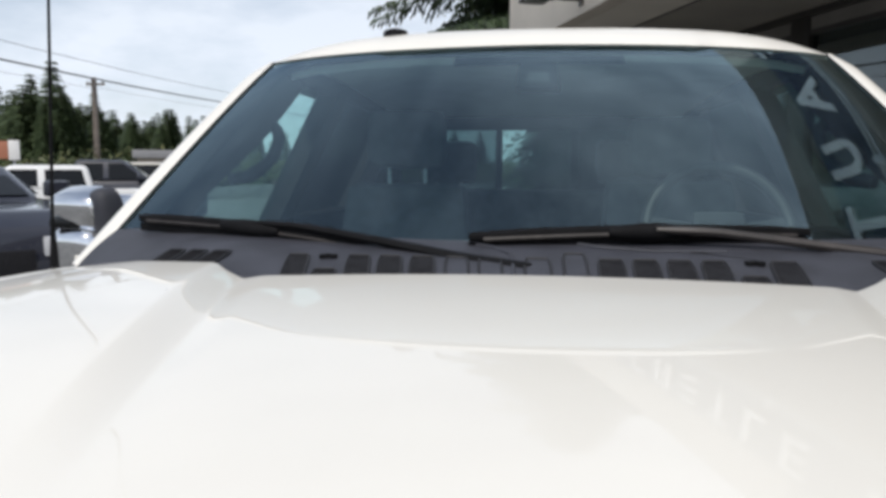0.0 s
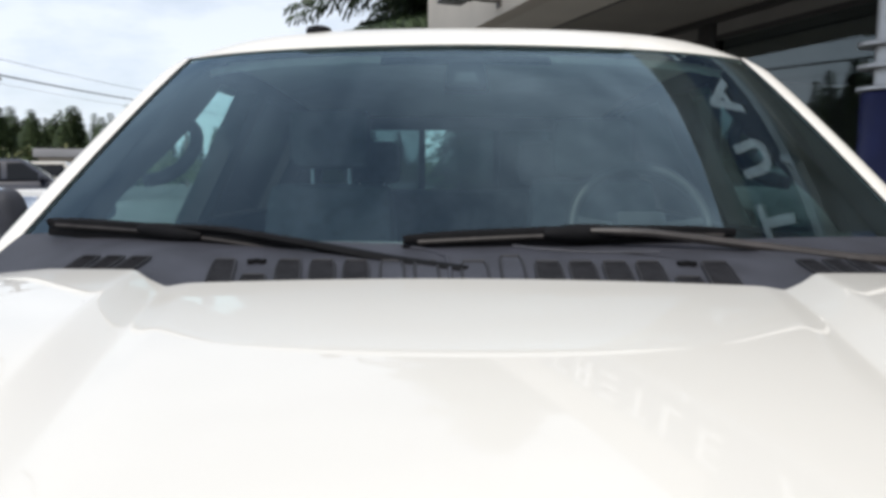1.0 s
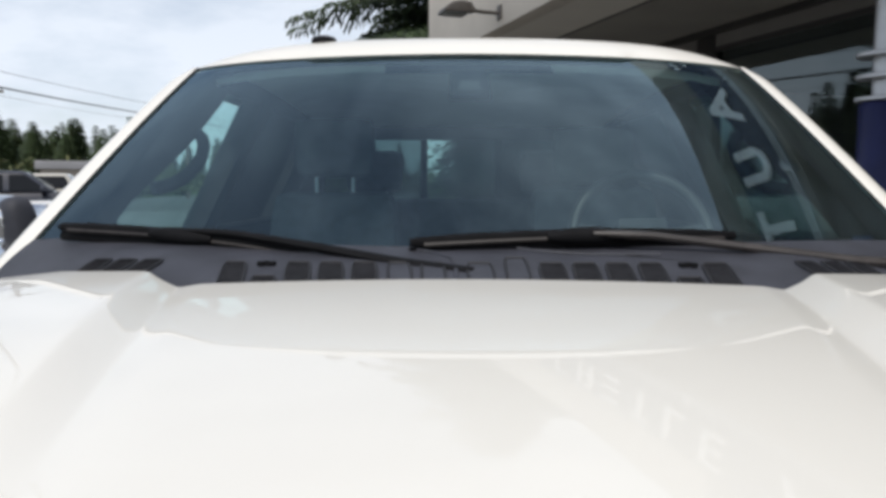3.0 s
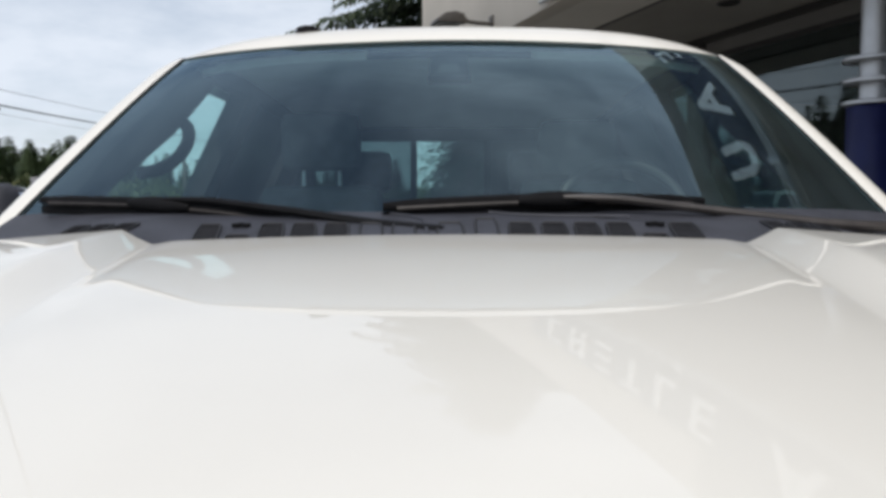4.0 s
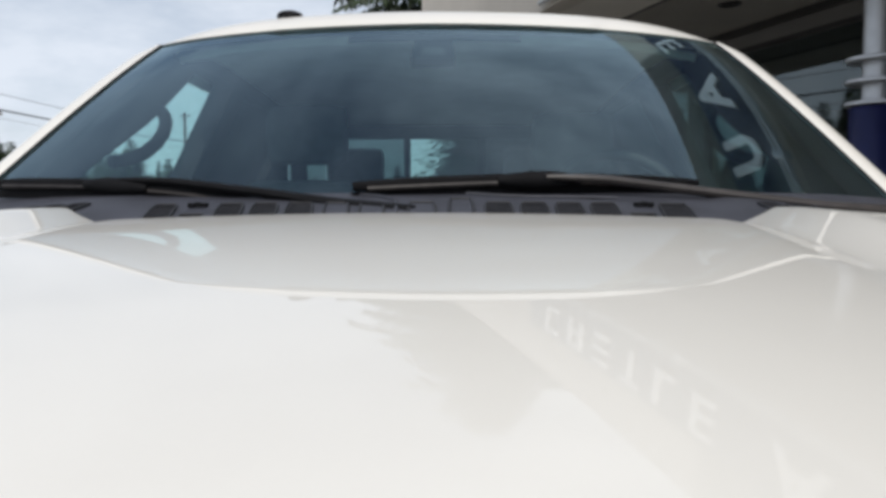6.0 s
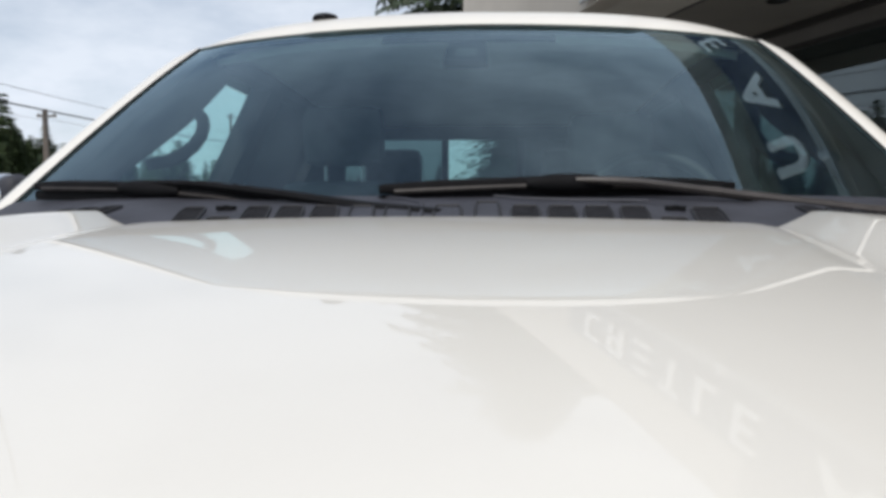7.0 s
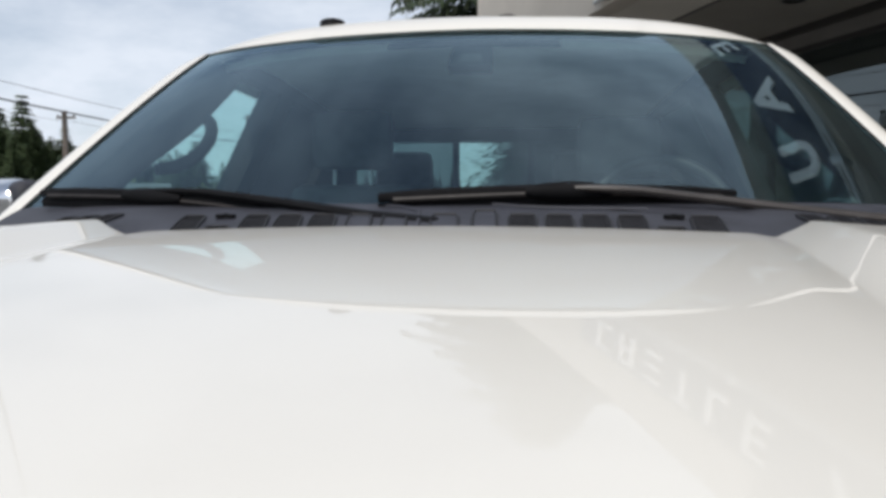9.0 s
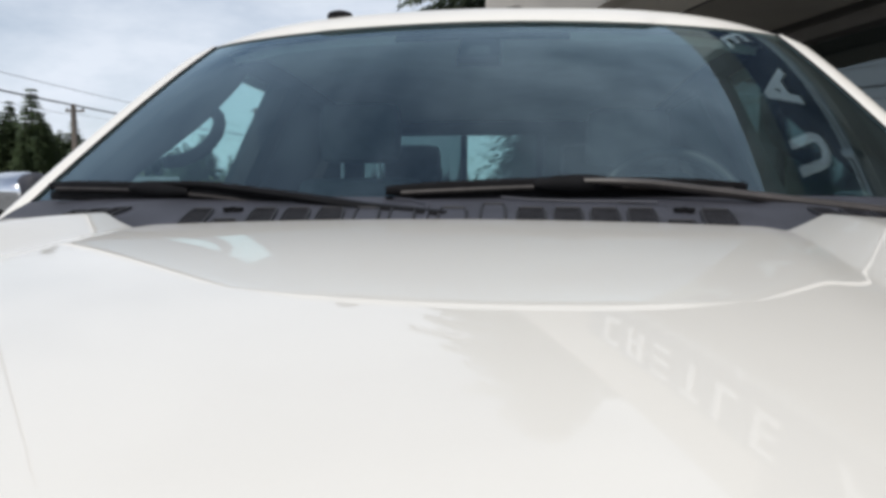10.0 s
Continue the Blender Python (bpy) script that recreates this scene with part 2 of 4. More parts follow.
CAR_BEIGE = material("pale_beige_car_paint", (0.44, 0.42, 0.37), 0.4, coat=1.0, vary=0.05)
CAR_GLASS = material("dark_car_window", (0.006, 0.007, 0.008), 0.12, vary=0.2, coat=0.15, spec=0.25)
ALLOY = material("alloy_wheel", (0.45, 0.46, 0.48), 0.3, metal=0.8, vary=0.1)
LIGHT_LENS = material("lamp_lens", (0.55, 0.56, 0.58), 0.1, coat=1.0, vary=0.1)
RED_LENS = material("red_lamp_lens", (0.30, 0.02, 0.02), 0.15, coat=1.0, vary=0.1)
TAN = material("tan_render", (0.46, 0.40, 0.33), 0.85, vary=0.12, scale=0.6)
ROOF_GREY = material("grey_roof_sheet", (0.24, 0.24, 0.25), 0.6, vary=0.15, scale=0.7)
BOARD_RED = material("orange_red_board", (0.42, 0.17, 0.10), 0.5, vary=0.2, scale=1.5)
BOARD_WHITE = material("white_board", (0.75, 0.74, 0.72), 0.5, vary=0.06)
STICKER = material("pale_green_sticker", (0.30, 0.50, 0.36), 0.5, vary=0.1)


# ---------------------------------------------------------------- mesh helpers
def link_mesh(name, bm, mats, parent=None, label="", smooth=True, angle=40):
    me = bpy.data.meshes.new(name)
    bmesh.ops.recalc_face_normals(bm, faces=bm.faces)
    if smooth:
        for f in bm.faces:
            f.smooth = True
        for e in bm.edges:
            if len(e.link_faces) == 2 and e.calc_face_angle(0) > radians(angle):
                e.smooth = False
    bm.to_mesh(me)
    bm.free()
    for m in (mats if isinstance(mats, (list, tuple)) else [mats]):
        me.materials.append(m)
    ob = new(name, me)
    if parent:
        ob.parent = parent
    if label:
        ob["label"] = label
    return ob


def part(name, bm, mat, parent, label="", smooth=True, angle=40):
    return link_mesh(name, bm, mat, parent, label, smooth, angle)


def thing(name, label, category, m=None, group="", kind=""):
    ob = new(name)
    ob.empty_display_size = 0.1
    if m is not None:
        ob.matrix_world = m
    return tagged(ob, label, category, group, kind)


def box(bm, x0, x1, y0, y1, z0, z1, bevel=0.0, m=None):
    made = bmesh.ops.create_cube(bm, size=1.0)["verts"]
    for v in made:
        v.co = Vector((x0 + (v.co.x + 0.5) * (x1 - x0), y0 + (v.co.y + 0.5) * (y1 - y0), z0 + (v.co.z + 0.5) * (z1 - z0)))
    if bevel:
        es = list({e for v in made for e in v.link_edges})
        res = bmesh.ops.bevel(bm, geom=es, offset=bevel, segments=2, affect="EDGES", profile=0.6)
        made = list({v for f in res["faces"] for v in f.verts} | {v for v in made if v.is_valid})
    if m is not None:
        for v in made:
            v.co = m @ v.co
    return bm


def boxed(*a, **k):
    return box(bmesh.new(), *a, **k)


def tube(bm, pts, radii, seg=10, flat=1.0, cap=True):
    """A round or flattened rod through points."""
    pts = [Vector(p) for p in pts]
    if not isinstance(radii, (list, tuple)):
        radii = [radii] * len(pts)
    rings = []
    for i, p in enumerate(pts):
        d = (pts[min(i + 1, len(pts) - 1)] - pts[max(i - 1, 0)]).normalized()
        up = Vector((0, 0, 1)) if abs(d.z) < 0.9 else Vector((0, 1, 0))
        a = d.cross(up).normalized()
        b = a.cross(d)
        rings.append([bm.verts.new(p + (a * math.cos(2 * math.pi * j / seg) + b * flat * math.sin(2 * math.pi * j / seg)) * radii[i]) for j in range(seg)])
    for r, s in zip(rings, rings[1:]):
        for j in range(seg):
            bm.faces.new((r[j], r[(j + 1) % seg], s[(j + 1) % seg], s[j]))
    if cap:
        bm.faces.new(rings[0])
        bm.faces.new(rings[-1])
    return bm


def rod(*a, **k):
    return tube(bmesh.new(), *a, **k)


def sheet(f, us, vs, thick=None):
    """A curved sheet from f(u, v); thick: an offset vector, or a function of u and v, for the under side."""
    bm = bmesh.new()
    top = [[bm.verts.new(f(u, v)) for v in vs] for u in us]
    for i in range(len(us) - 1):
        for j in range(len(vs) - 1):
            bm.faces.new((top[i][j], top[i + 1][j], top[i + 1][j + 1], top[i][j + 1]))
    if thick is not None:
        low = [[bm.verts.new(Vector(f(u, v)) + (Vector(thick(u, v)) if callable(thick) else Vector(thick))) for v in vs] for u in us]
        for i in range(len(us) - 1):
            for j in range(len(vs) - 1):
                g = bm.faces.new((low[i][j], low[i][j + 1], low[i + 1][j + 1], low[i + 1][j]))
                g.material_index = 1
        border = [(i, 0) for i in range(len(us))] + [(len(us) - 1, j) for j in range(1, len(vs))]
        border += [(i, len(vs) - 1) for i in range(len(us) - 2, -1, -1)] + [(0, j) for j in range(len(vs) - 2, 0, -1)]
        for (i, j), (k, m) in zip(border, border[1:] + border[:1]):
            g = bm.faces.new((top[i][j], low[i][j], low[k][m], top[k][m]))
            g.material_index = 1
    return bm


def pane_mesh(corners, back):
    """A flat sheet of glass: the first face, towards the viewer's side, carries the gloss; the rest is clear."""
    bm = bmesh.new()
    o, n = [bm.verts.new(c) for c in corners], [bm.verts.new(Vector(c) + Vector(back)) for c in corners]
    bm.faces.new(o)
    bm.faces.new(list(reversed(n))).material_index = 1
    for i in range(len(o)):
        k = (i + 1) % len(o)
        bm.faces.new((o[i], o[k], n[k], n[i])).material_index = 1
    return bm


def span(a, b, n):
    return [a + (b - a) * i / (n - 1) for i in range(n)]


def prism(bm, outline, axis, a, b, bevel=0.0):
    """An outline of 2D points pushed from a to b along axis x, y or z."""
    def place(p, q, t):
        return {"x": (t, p, q), "y": (p, t, q), "z": (p, q, t)}[axis]
    lo, hi = [bm.verts.new(place(p, q, a)) for p, q in outline], [bm.verts.new(place(p, q, b)) for p, q in outline]
    fs = [bm.faces.new(lo), bm.faces.new(list(reversed(hi)))]
    for i in range(len(lo)):
        k = (i + 1) % len(lo)
        fs.append(bm.faces.new((lo[i], lo[k], hi[k], hi[i])))
    if bevel:
        bmesh.ops.bevel(bm, geom=list({e for f in fs for e in f.edges}), offset=bevel, segments=2, affect="EDGES", profile=0.6)
    return bm


def lathe(bm, profile, centre, seg=24, axis="z"):
    """A turned shape: profile of (radius, height)."""
    rings = []
    c = Vector(centre)
    for r, h in profile:
        ring = []
        for j in range(seg):
            a = 2 * math.pi * j / seg
            p = {"z": (r * math.cos(a), r * math.sin(a), h), "x": (h, r * math.cos(a), r * math.sin(a)), "y": (r * math.cos(a), h, r * math.sin(a))}[axis]
            ring.append(bm.verts.new(c + Vector(p)))
        rings.append(ring)
    for r, s in zip(rings, rings[1:]):
        for j in range(seg):
            bm.faces.new((r[j], r[(j + 1) % seg], s[(j + 1) % seg], s[j]))
    bm.faces.new(rings[0])
    bm.faces.new(rings[-1])
    return bm


# ---------------------------------------------------------------- ground and setting
ground = link_mesh("ground", sheet(lambda u, v: (u, v, 0.0), [-1500, -200, -60, -30, 0, 30, 60, 200, 1500], [-1500, -200, -60, -30, 0, 30, 60, 200, 1500]), ASPHALT)
tagged(ground, "worn grey asphalt car park running to the street", "ground", kind="structure")
verge = link_mesh("grass_verge", sheet(lambda u, v: (u, v, 0.02 + 0.9 * min(1, max(0, (-u - 33) / 6))), [-120, -60, -45, -39, -36, -33], span(-40, 160, 21)), GRASS)
tagged(verge, "rough grass bank beyond the street", "grass", kind="structure")

# ---------------------------------------------------------------- the pickup truck
truck = thing("pickup_truck", "white heavy-duty pickup truck with chrome towing mirrors, parked", "pickup truck")
HOOD_REAR, HOOD_Z = -0.12, 1.562
DOME = 0.36
PROFILE = [(DOME, -0.0071), (0.372, -0.0077), (0.380, -0.0088), (0.396, -0.0116), (0.400, -0.0120), (0.404, -0.0112), (0.441, 0.0052),
           (0.446, 0.0066), (0.452, 0.0068), (0.62, -0.006), (0.77, -0.026), (0.81, -0.032)]


def hood_profile(x):
    """Height of the shoulder over the dome's edge, across the hood."""
    x = abs(x)
    if x <= DOME:
        return 0.0
    for (a, p), (b, q) in zip(PROFILE, PROFILE[1:]):
        if x <= b:
            return p + (q - p) * (x - a) / (b - a) - PROFILE[0][1]
    return PROFILE[-1][1] - PROFILE[0][1] - 1.1 * (x - 0.81) ** 1.4


def taper(d):
    """The dome and its creases draw together towards the nose."""
    return 0.23 * min(max(d, 0.0), 0.7)


def hood_x(u, d):
    a = abs(u)
    if a <= DOME:
        return u * (1 - taper(d) / DOME)
    return math.copysign(a - taper(d) * min(1.0, max(0.0, (0.78 - a) / 0.28)), u)


def hood_z(u, y):
    d = HOOD_REAR - y
    x = min(abs(hood_x(u, d)), DOME - taper(d))
    nose = max(0.0, d - 1.02)
    fade = min(1.0, max(0.0, (d - 0.30) / 0.42))
    fade = fade * fade * (3 - 2 * fade) * min(1.0, max(0.0, (0.70 - abs(u)) / 0.12))
    shoulder = hood_profile(u) * (1 - fade) - 0.03 * max(0.0, abs(u) - DOME) * fade
    return HOOD_Z - 0.0584 * x ** 2 + 0.0289 * x ** 4 + shoulder + 0.004 * d - 0.0756 * d * d - 0.0357 * d * x ** 2 - 1.6 * nose ** 2


def hood_rear(x):
    return HOOD_REAR + 0.65 * max(0.0, abs(x) - 0.42)


def glass_at(s, h):
    """The windshield's outer face: s from side to side (-1 to 1), h from foot to head (0 to 1)."""
    k, c = abs(s) ** 1.7655, abs(s) ** 5
    b = h * (1 - h)
    return Vector((s * (0.8288 - 0.0927 * h - 0.0522 * b),
                   0.0061 + 0.7476 * h + 0.1108 * b + k * (0.2746 - 0.0814 * h) + c * (0.0452 * h - 0.034),
                   1.5566 + 0.4375 * h + 0.1469 * b + k * (0.0085 - 0.0039 * h) + c * (0.0071 * h - 0.0171)))


def glass_normal(s, h):
    e = 1e-3
    a, b = glass_at(s + e, h) - glass_at(s - e, h), glass_at(s, h + e) - glass_at(s, h - e)
    return a.cross(b).normalized()


def glass_off(s, h, d):
    return glass_at(s, h) + glass_normal(s, h) * d


HX = sorted({s * x for s in (-1, 1) for x in span(0, 0.36, 19) + [0.366, 0.372, 0.376, 0.380, 0.388, 0.396, 0.398, 0.400, 0.402, 0.404, 0.412, 0.422, 0.432, 0.441, 0.4435, 0.446, 0.449, 0.452, 0.46, 0.48, 0.52, 0.57, 0.62, 0.68, 0.73, 0.77, 0.795]})


def hood_point(x, w):
    r = hood_rear(x)
    y = r + (-1.36 - r) * w
    z = hood_z(x, y)
    lip = max(0.0, 1 - w * 90)
    return Vector((hood_x(x, HOOD_REAR - y), y, z - 0.004 * lip * lip))


part("hood", sheet(hood_point, HX, [0, 0.002, 0.005, 0.009, 0.014] + span(0.03, 1, 60), (0, 0, -0.022)), WHITE, truck, "white pearl painted hood with raised shoulders", angle=70)


def fender_point(side):
    def f(w, a):
        r = hood_rear(0.80) + 0.18
        y = r + (-1.36 - r) * w
        ang = a * math.pi / 2
        x = 0.80 + 0.205 * math.sin(ang)
        top = hood_z(0.80, y) - 0.002
        return Vector((side * x, y, top - 0.10 * (1 - math.cos(ang)) - 0.55 * max(0, a - 1)))
    return f


for side in (-1, 1):
    part("fender", sheet(fender_point(side), span(0, 1, 40), span(0, 1, 12) + [1.3, 1.8], (-side * 0.012, 0, -0.012)), WHITE, truck, angle=70)
    part("lower_fender", boxed(min(side * 0.95, side * 1.0), max(side * 0.95, side * 1.0), -1.36, 0.40, 0.62, 1.05, 0.02), WHITE, truck)
part("grille", boxed(-0.72, 0.72, -1.44, -1.36, 0.80, 1.30, 0.03), VENT, truck, "black mesh grille")
part("front_bumper", boxed(-1.0, 1.0, -1.55, -1.36, 0.48, 0.78, 0.05), CHROME, truck, "chrome front bumper")
for side in (-1, 1):
    part("headlight", boxed(min(side * 0.74, side * 0.98), max(side * 0.74, side * 0.98), -1.42, -1.30, 0.88, 1.22, 0.03), LIGHT_LENS, truck, "clear headlight lens")

# cowl between hood and windshield
def cowl_point(s, w):
    g = glass_at(s, 0.046) + Vector((0, 0, 0.006))
    x = g.x
    f = Vector((x, hood_rear(x) - 0.03, hood_z(x, hood_rear(x)) - 0.017))
    p = f.lerp(g, w)
    p.z += 0.006 * math.sin(math.pi * w)
    return p


cowl = part("cowl_panel", sheet(cowl_point, span(-1.0, 1.0, 61), span(0, 1, 12), (0, 0, -0.03)), PLASTIC, truck, "dark grey plastic cowl with vent slots")


def cowl_slot(x0, x1, w0, w1, skew=None, blank=False):
    """One framed vent slot with rounded upper corners, a dark rim and a sunk mesh."""
    mid = (x0 + x1) / 2
    lean = 0.11 * (mid - 0.08) if skew is None else skew
    def at(x, w, up):
        k = max(0.0, (w - w0) / (w1 - w0) - 0.72) / 0.28
        x = mid + (x - mid) * (1 - 0.20 * k * k)
        return cowl_point((x + lean * (w - w0)) / 0.79, w) + Vector((0, 0, up))
    rise = [w0 + (w1 - w0) * t for t in (0, 0.35, 0.72, 0.86, 0.95, 1.0)]
    bm = sheet(lambda u, v: at(u, v, 0.0015), span(x0, x1, 4), rise)
    slot = part("vent_slot", bm, PLASTIC if blank else VENT, cowl, "" if blank else "black meshed vent slot")
    ring = [at(x0, w, 0.002) for w in rise] + [at(x1, w, 0.002) for w in reversed(rise)]
    part("slot_rim", rod(ring + ring[:1], 0.0019, 6), PLASTIC_RIM, slot)
    if not blank:
        bm = bmesh.new()
        for i in range(1, 7):
            x = x0 + (x1 - x0) * i / 7
            tube(bm, [at(x, w0, 0.0025), at(x, w1, 0.0025)], 0.0009, 4)
        part("slot_mesh", bm, VENT, slot)


cowl_slot(0.038, 0.068, 0.06, 0.62, blank=True)
for i in range(6):
    x = 0.0823 + i * 0.0432
    cowl_slot(x - 0.001, x + (0.0335 if i < 5 else 0.038), 0.03, 0.50 if i != 4 else 0.26)
for i in range(7):
    x = -0.0407 - i * 0.0435
    if i < 2:
        cowl_slot(x - 0.0305, x, 0.06, 0.50, blank=True)
    else:
        cowl_slot(x - 0.0335, x, 0.03, 0.50 if i != 5 else 0.26)
for side in (-1, 1):
    for i in range(3):
        x = side * (0.452 + i * 0.048)
        cowl_slot(min(x, x + side * 0.036), max(x, x + side * 0.036), 0.05, 0.40, skew=-side * 0.03)
cowl_slot(-0.012, 0.022, 0.06, 0.50, blank=True)
# moulded ribs of the cowl
for pts in ([(-0.10, 0.90), (-0.06, 0.78), (-0.035, 0.62), (-0.03, 0.40), (-0.028, 0.12)], [(0.06, 0.92), (0.10, 0.80), (0.16, 0.72), (0.30, 0.70)]):
    curve = []
    for (a, b), (c, d) in zip(pts, pts[1:]):
        curve += [cowl_point((a + (c - a) * t) / 0.79, b + (d - b) * t) + Vector((0, 0, 0.001)) for t in (0, 0.25, 0.5, 0.75)]
    part("moulded_rib", rod(curve, 0.0030, 6), PLASTIC, cowl)
for x in (0.289, -0.292):
    bm = bmesh.new()
    c = cowl_point(x / 0.79, 0.46) + Vector((0, 0, 0.003))
    box(bm, c.x - 0.013, c.x - 0.003, c.y - 0.006, c.y + 0.006, c.z - 0.003, c.z + 0.003, 0.0015)
    box(bm, c.x + 0.003, c.x + 0.013, c.y - 0.006, c.y + 0.006, c.z - 0.003, c.z + 0.003, 0.0015)
    box(bm, c.x - 0.004, c.x + 0.004, c.y - 0.003, c.y + 0.003, c.z - 0.003, c.z + 0.004, 0.001)
    part("washer_nozzle", bm, RUBBER, cowl, "black washer nozzle")

# windshield
HEAD = 1.02
SS, HH = span(-1, 1, 61), span(0.0, HEAD, 31)
shield = part("windshield", sheet(lambda s, h: glass_at(s, h), SS, HH, lambda s, h: -glass_normal(s, h) * 0.006), [WINDSHIELD, CLEAR], truck, "curved green-tinted windshield with a light dust film", angle=80)
shield.visible_shadow = False


def frit_edge(s, h):
    return glass_off(s, h, -0.008)


bm = bmesh.new()
for a, b, hs in ((-1.012, -0.905, span(0, HEAD, 24)), (0.905, 1.012, span(0, HEAD, 24))):
    piece = sheet(frit_edge, span(a, b, 4), hs, lambda s, h: -glass_normal(s, h) * 0.003)
    tmp = bpy.data.meshes.new("tmp")
    piece.to_mesh(tmp)
    bm.from_mesh(tmp)
    piece.free()
for a, b in ((0.0, 0.05), (0.972, HEAD + 0.03)):
    piece = sheet(frit_edge, span(-0.905, 0.905, 40), span(a, b, 4), lambda s, h: -glass_normal(s, h) * 0.003)
    tmp = bpy.data.meshes.new("tmp")
    piece.to_mesh(tmp)
    bm.from_mesh(tmp)
    piece.free()
part("edge_band", bm, FRIT, shield, "black ceramic edge band")
part("sun_band", sheet(lambda u, h: glass_off(u * (1.0 + 0.25 * (h - 0.88)), h, -0.012), span(-0.27, 0.27, 16), span(0.885, 0.965, 5), (0, 0.003, -0.002)), FRIT, shield, "black band above the sensor housing")
sensor = part("sensor_housing", sheet(lambda u, h: glass_off(u * (1.0 - 0.35 * (h - 0.70)), h, -0.014), span(-0.063, 0.063, 8), span(0.70, 0.89, 8), (0, 0.045, -0.010)), FRIT, truck, "black camera sensor housing behind the glass")
part("sensor_window", sheet(lambda u, h: glass_off(u * (1.0 - 3.2 * (h - 0.73)), h, -0.012), span(-0.036, 0.036, 8), span(0.728, 0.80, 5), (0, 0.002, 0)), TRIM, sensor, "grey sensor window")

# wipers
def wiper(blade_pts, arm_pts, hose_pts, arm_mat):
    w = new("wiper")
    w.parent = truck
    n = 25
    def along(pts, t):
        i = min(int(t * (len(pts) - 1)), len(pts) - 2)
        return Vector(pts[i]).lerp(Vector(pts[i + 1]), t * (len(pts) - 1) - i)
    line = [along(blade_pts, t) + Vector((0, 0, 0.005 * math.sin(math.pi * t))) for t in span(0, 1, n)]
    part("blade", rod(line, [0.0045 + 0.0038 * min(1, 6 * t * (1 - t) + 0.35) for t in span(0, 1, n)], 8, 1.15), RUBBER, w, "black beam wiper blade")
    part("rubber_lip", rod([p + Vector((0, 0.004, -0.016)) for p in line], 0.0050, 6, 1.9), RUBBER, w)
    part("spoiler_edge", rod([p + Vector((0, -0.0062, -0.0045)) for p in line[1:-1]], 0.0040, 6), EDGE_RUBBER, w, "greyish rubber spoiler edge")
    m = along(blade_pts, 0.5)
    d = (line[-1] - line[0]).normalized()
    hump = [m + d * q + Vector((0, -0.004, 0.003)) for q in (-0.058, -0.046, -0.028, -0.006, 0.016, 0.038, 0.056, 0.068)]
    part("clip", rod(hump, [0.006, 0.0095, 0.0125, 0.0142, 0.0142, 0.0125, 0.0095, 0.006], 12, 1.0), RUBBER, w, "black rounded blade clip")
    arm = [along(arm_pts, t) for t in span(0, 1, 16)]
    part("arm", rod(arm, [min(0.005 + 0.03 * t, 0.0072 + 0.0065 * t) for t in span(0, 1, 16)], 8, 0.7), arm_mat, w, "satin wiper arm")
    part("pivot_cap", lathe(bmesh.new(), [(0.003, 0.009), (0.008, 0.008), (0.011, 0.003), (0.011, -0.02)], arm_pts[-1], 16), arm_mat, w)
    part("washer_hose", rod([Vector(p) for p in hose_pts], 0.0035, 6), RUBBER, w)


wiper([(-0.101, 0.019, 1.598), (0.165, 0.046, 1.604), (0.420, 0.110, 1.604)],
      [(0.178, 0.034, 1.612), (0.262, 0.040, 1.609), (0.407, 0.052, 1.591), (0.604, 0.055, 1.567), (0.788, 0.098, 1.557)],
      [(0.136, 0.020, 1.583), (0.213, 0.010, 1.580), (0.301, -0.010, 1.572), (0.390, -0.025, 1.562)], ARM)
wiper([(-0.734, 0.215, 1.609), (-0.484, 0.110, 1.598), (-0.240, 0.030, 1.579)],
      [(-0.470, 0.096, 1.611), (-0.377, 0.070, 1.607), (-0.240, 0.014, 1.591), (-0.105, -0.039, 1.572), (-0.014, -0.072, 1.563)],
      [(-0.465, 0.09, 1.580), (-0.387, 0.052, 1.572), (-0.290, 0.004, 1.565), (-0.212, -0.035, 1.560)], RUBBER)

# roof, pillars, cab sides
def roof_point(s, w):
    """w: 0 at the windshield's head to 1 at the rear."""
    inner = (1 if abs(s) < 0.52 else max(0.0, 1 - (abs(s) - 0.52) / 0.05)) * math.exp(-w * 30)
    g = glass_off(s, HEAD - 0.004 - 0.020 * inner, 0.004 + 0.004 * inner)
    back = 2.84
    k = abs(s) ** 5
    y = g.y + (back - g.y) * w
    rise = 0.080 * (1 - math.exp(-w * 24)) * (1 - 0.72 * k)
    return Vector((g.x * (1 + 0.045 * min(1, w * 14)), y, g.z + rise - 0.05 * w * w))


RW = [0, 0.003, 0.007, 0.012, 0.02, 0.03, 0.045, 0.06, 0.08, 0.11, 0.15, 0.2, 0.3, 0.45, 0.6, 0.75, 0.88, 0.96, 1.0]
RS = sorted(set(span(-1, 1, 61) + [-0.55, 0.55, -0.535, 0.535, -0.52, 0.52]))
part("roof", sheet(roof_point, RS, RW, (0, 0.022, -0.007)), WHITE, truck, "white painted cab roof", angle=70)
part("headliner", sheet(lambda s, w: roof_point(s * 0.94, 0.02 + w * 0.96) + Vector((0, 0, -0.045)), span(-1, 1, 21), span(0, 1, 12), (0, 0, -0.02)), HEADLINER, truck, "light grey cloth headliner")
part("roof_antenna", lathe(bmesh.new(), [(0.034, -0.044), (0.034, 0.004), (0.030, 0.010), (0.018, 0.014), (0.004, 0.015)], (-0.385, 0.95, 2.065), 20), RUBBER, truck, "black round antenna puck on the roof")


def side_x(z):
    return 0.985 - 0.50 * max(0, z - 1.50) - 0.08 * max(0, z - 1.85)


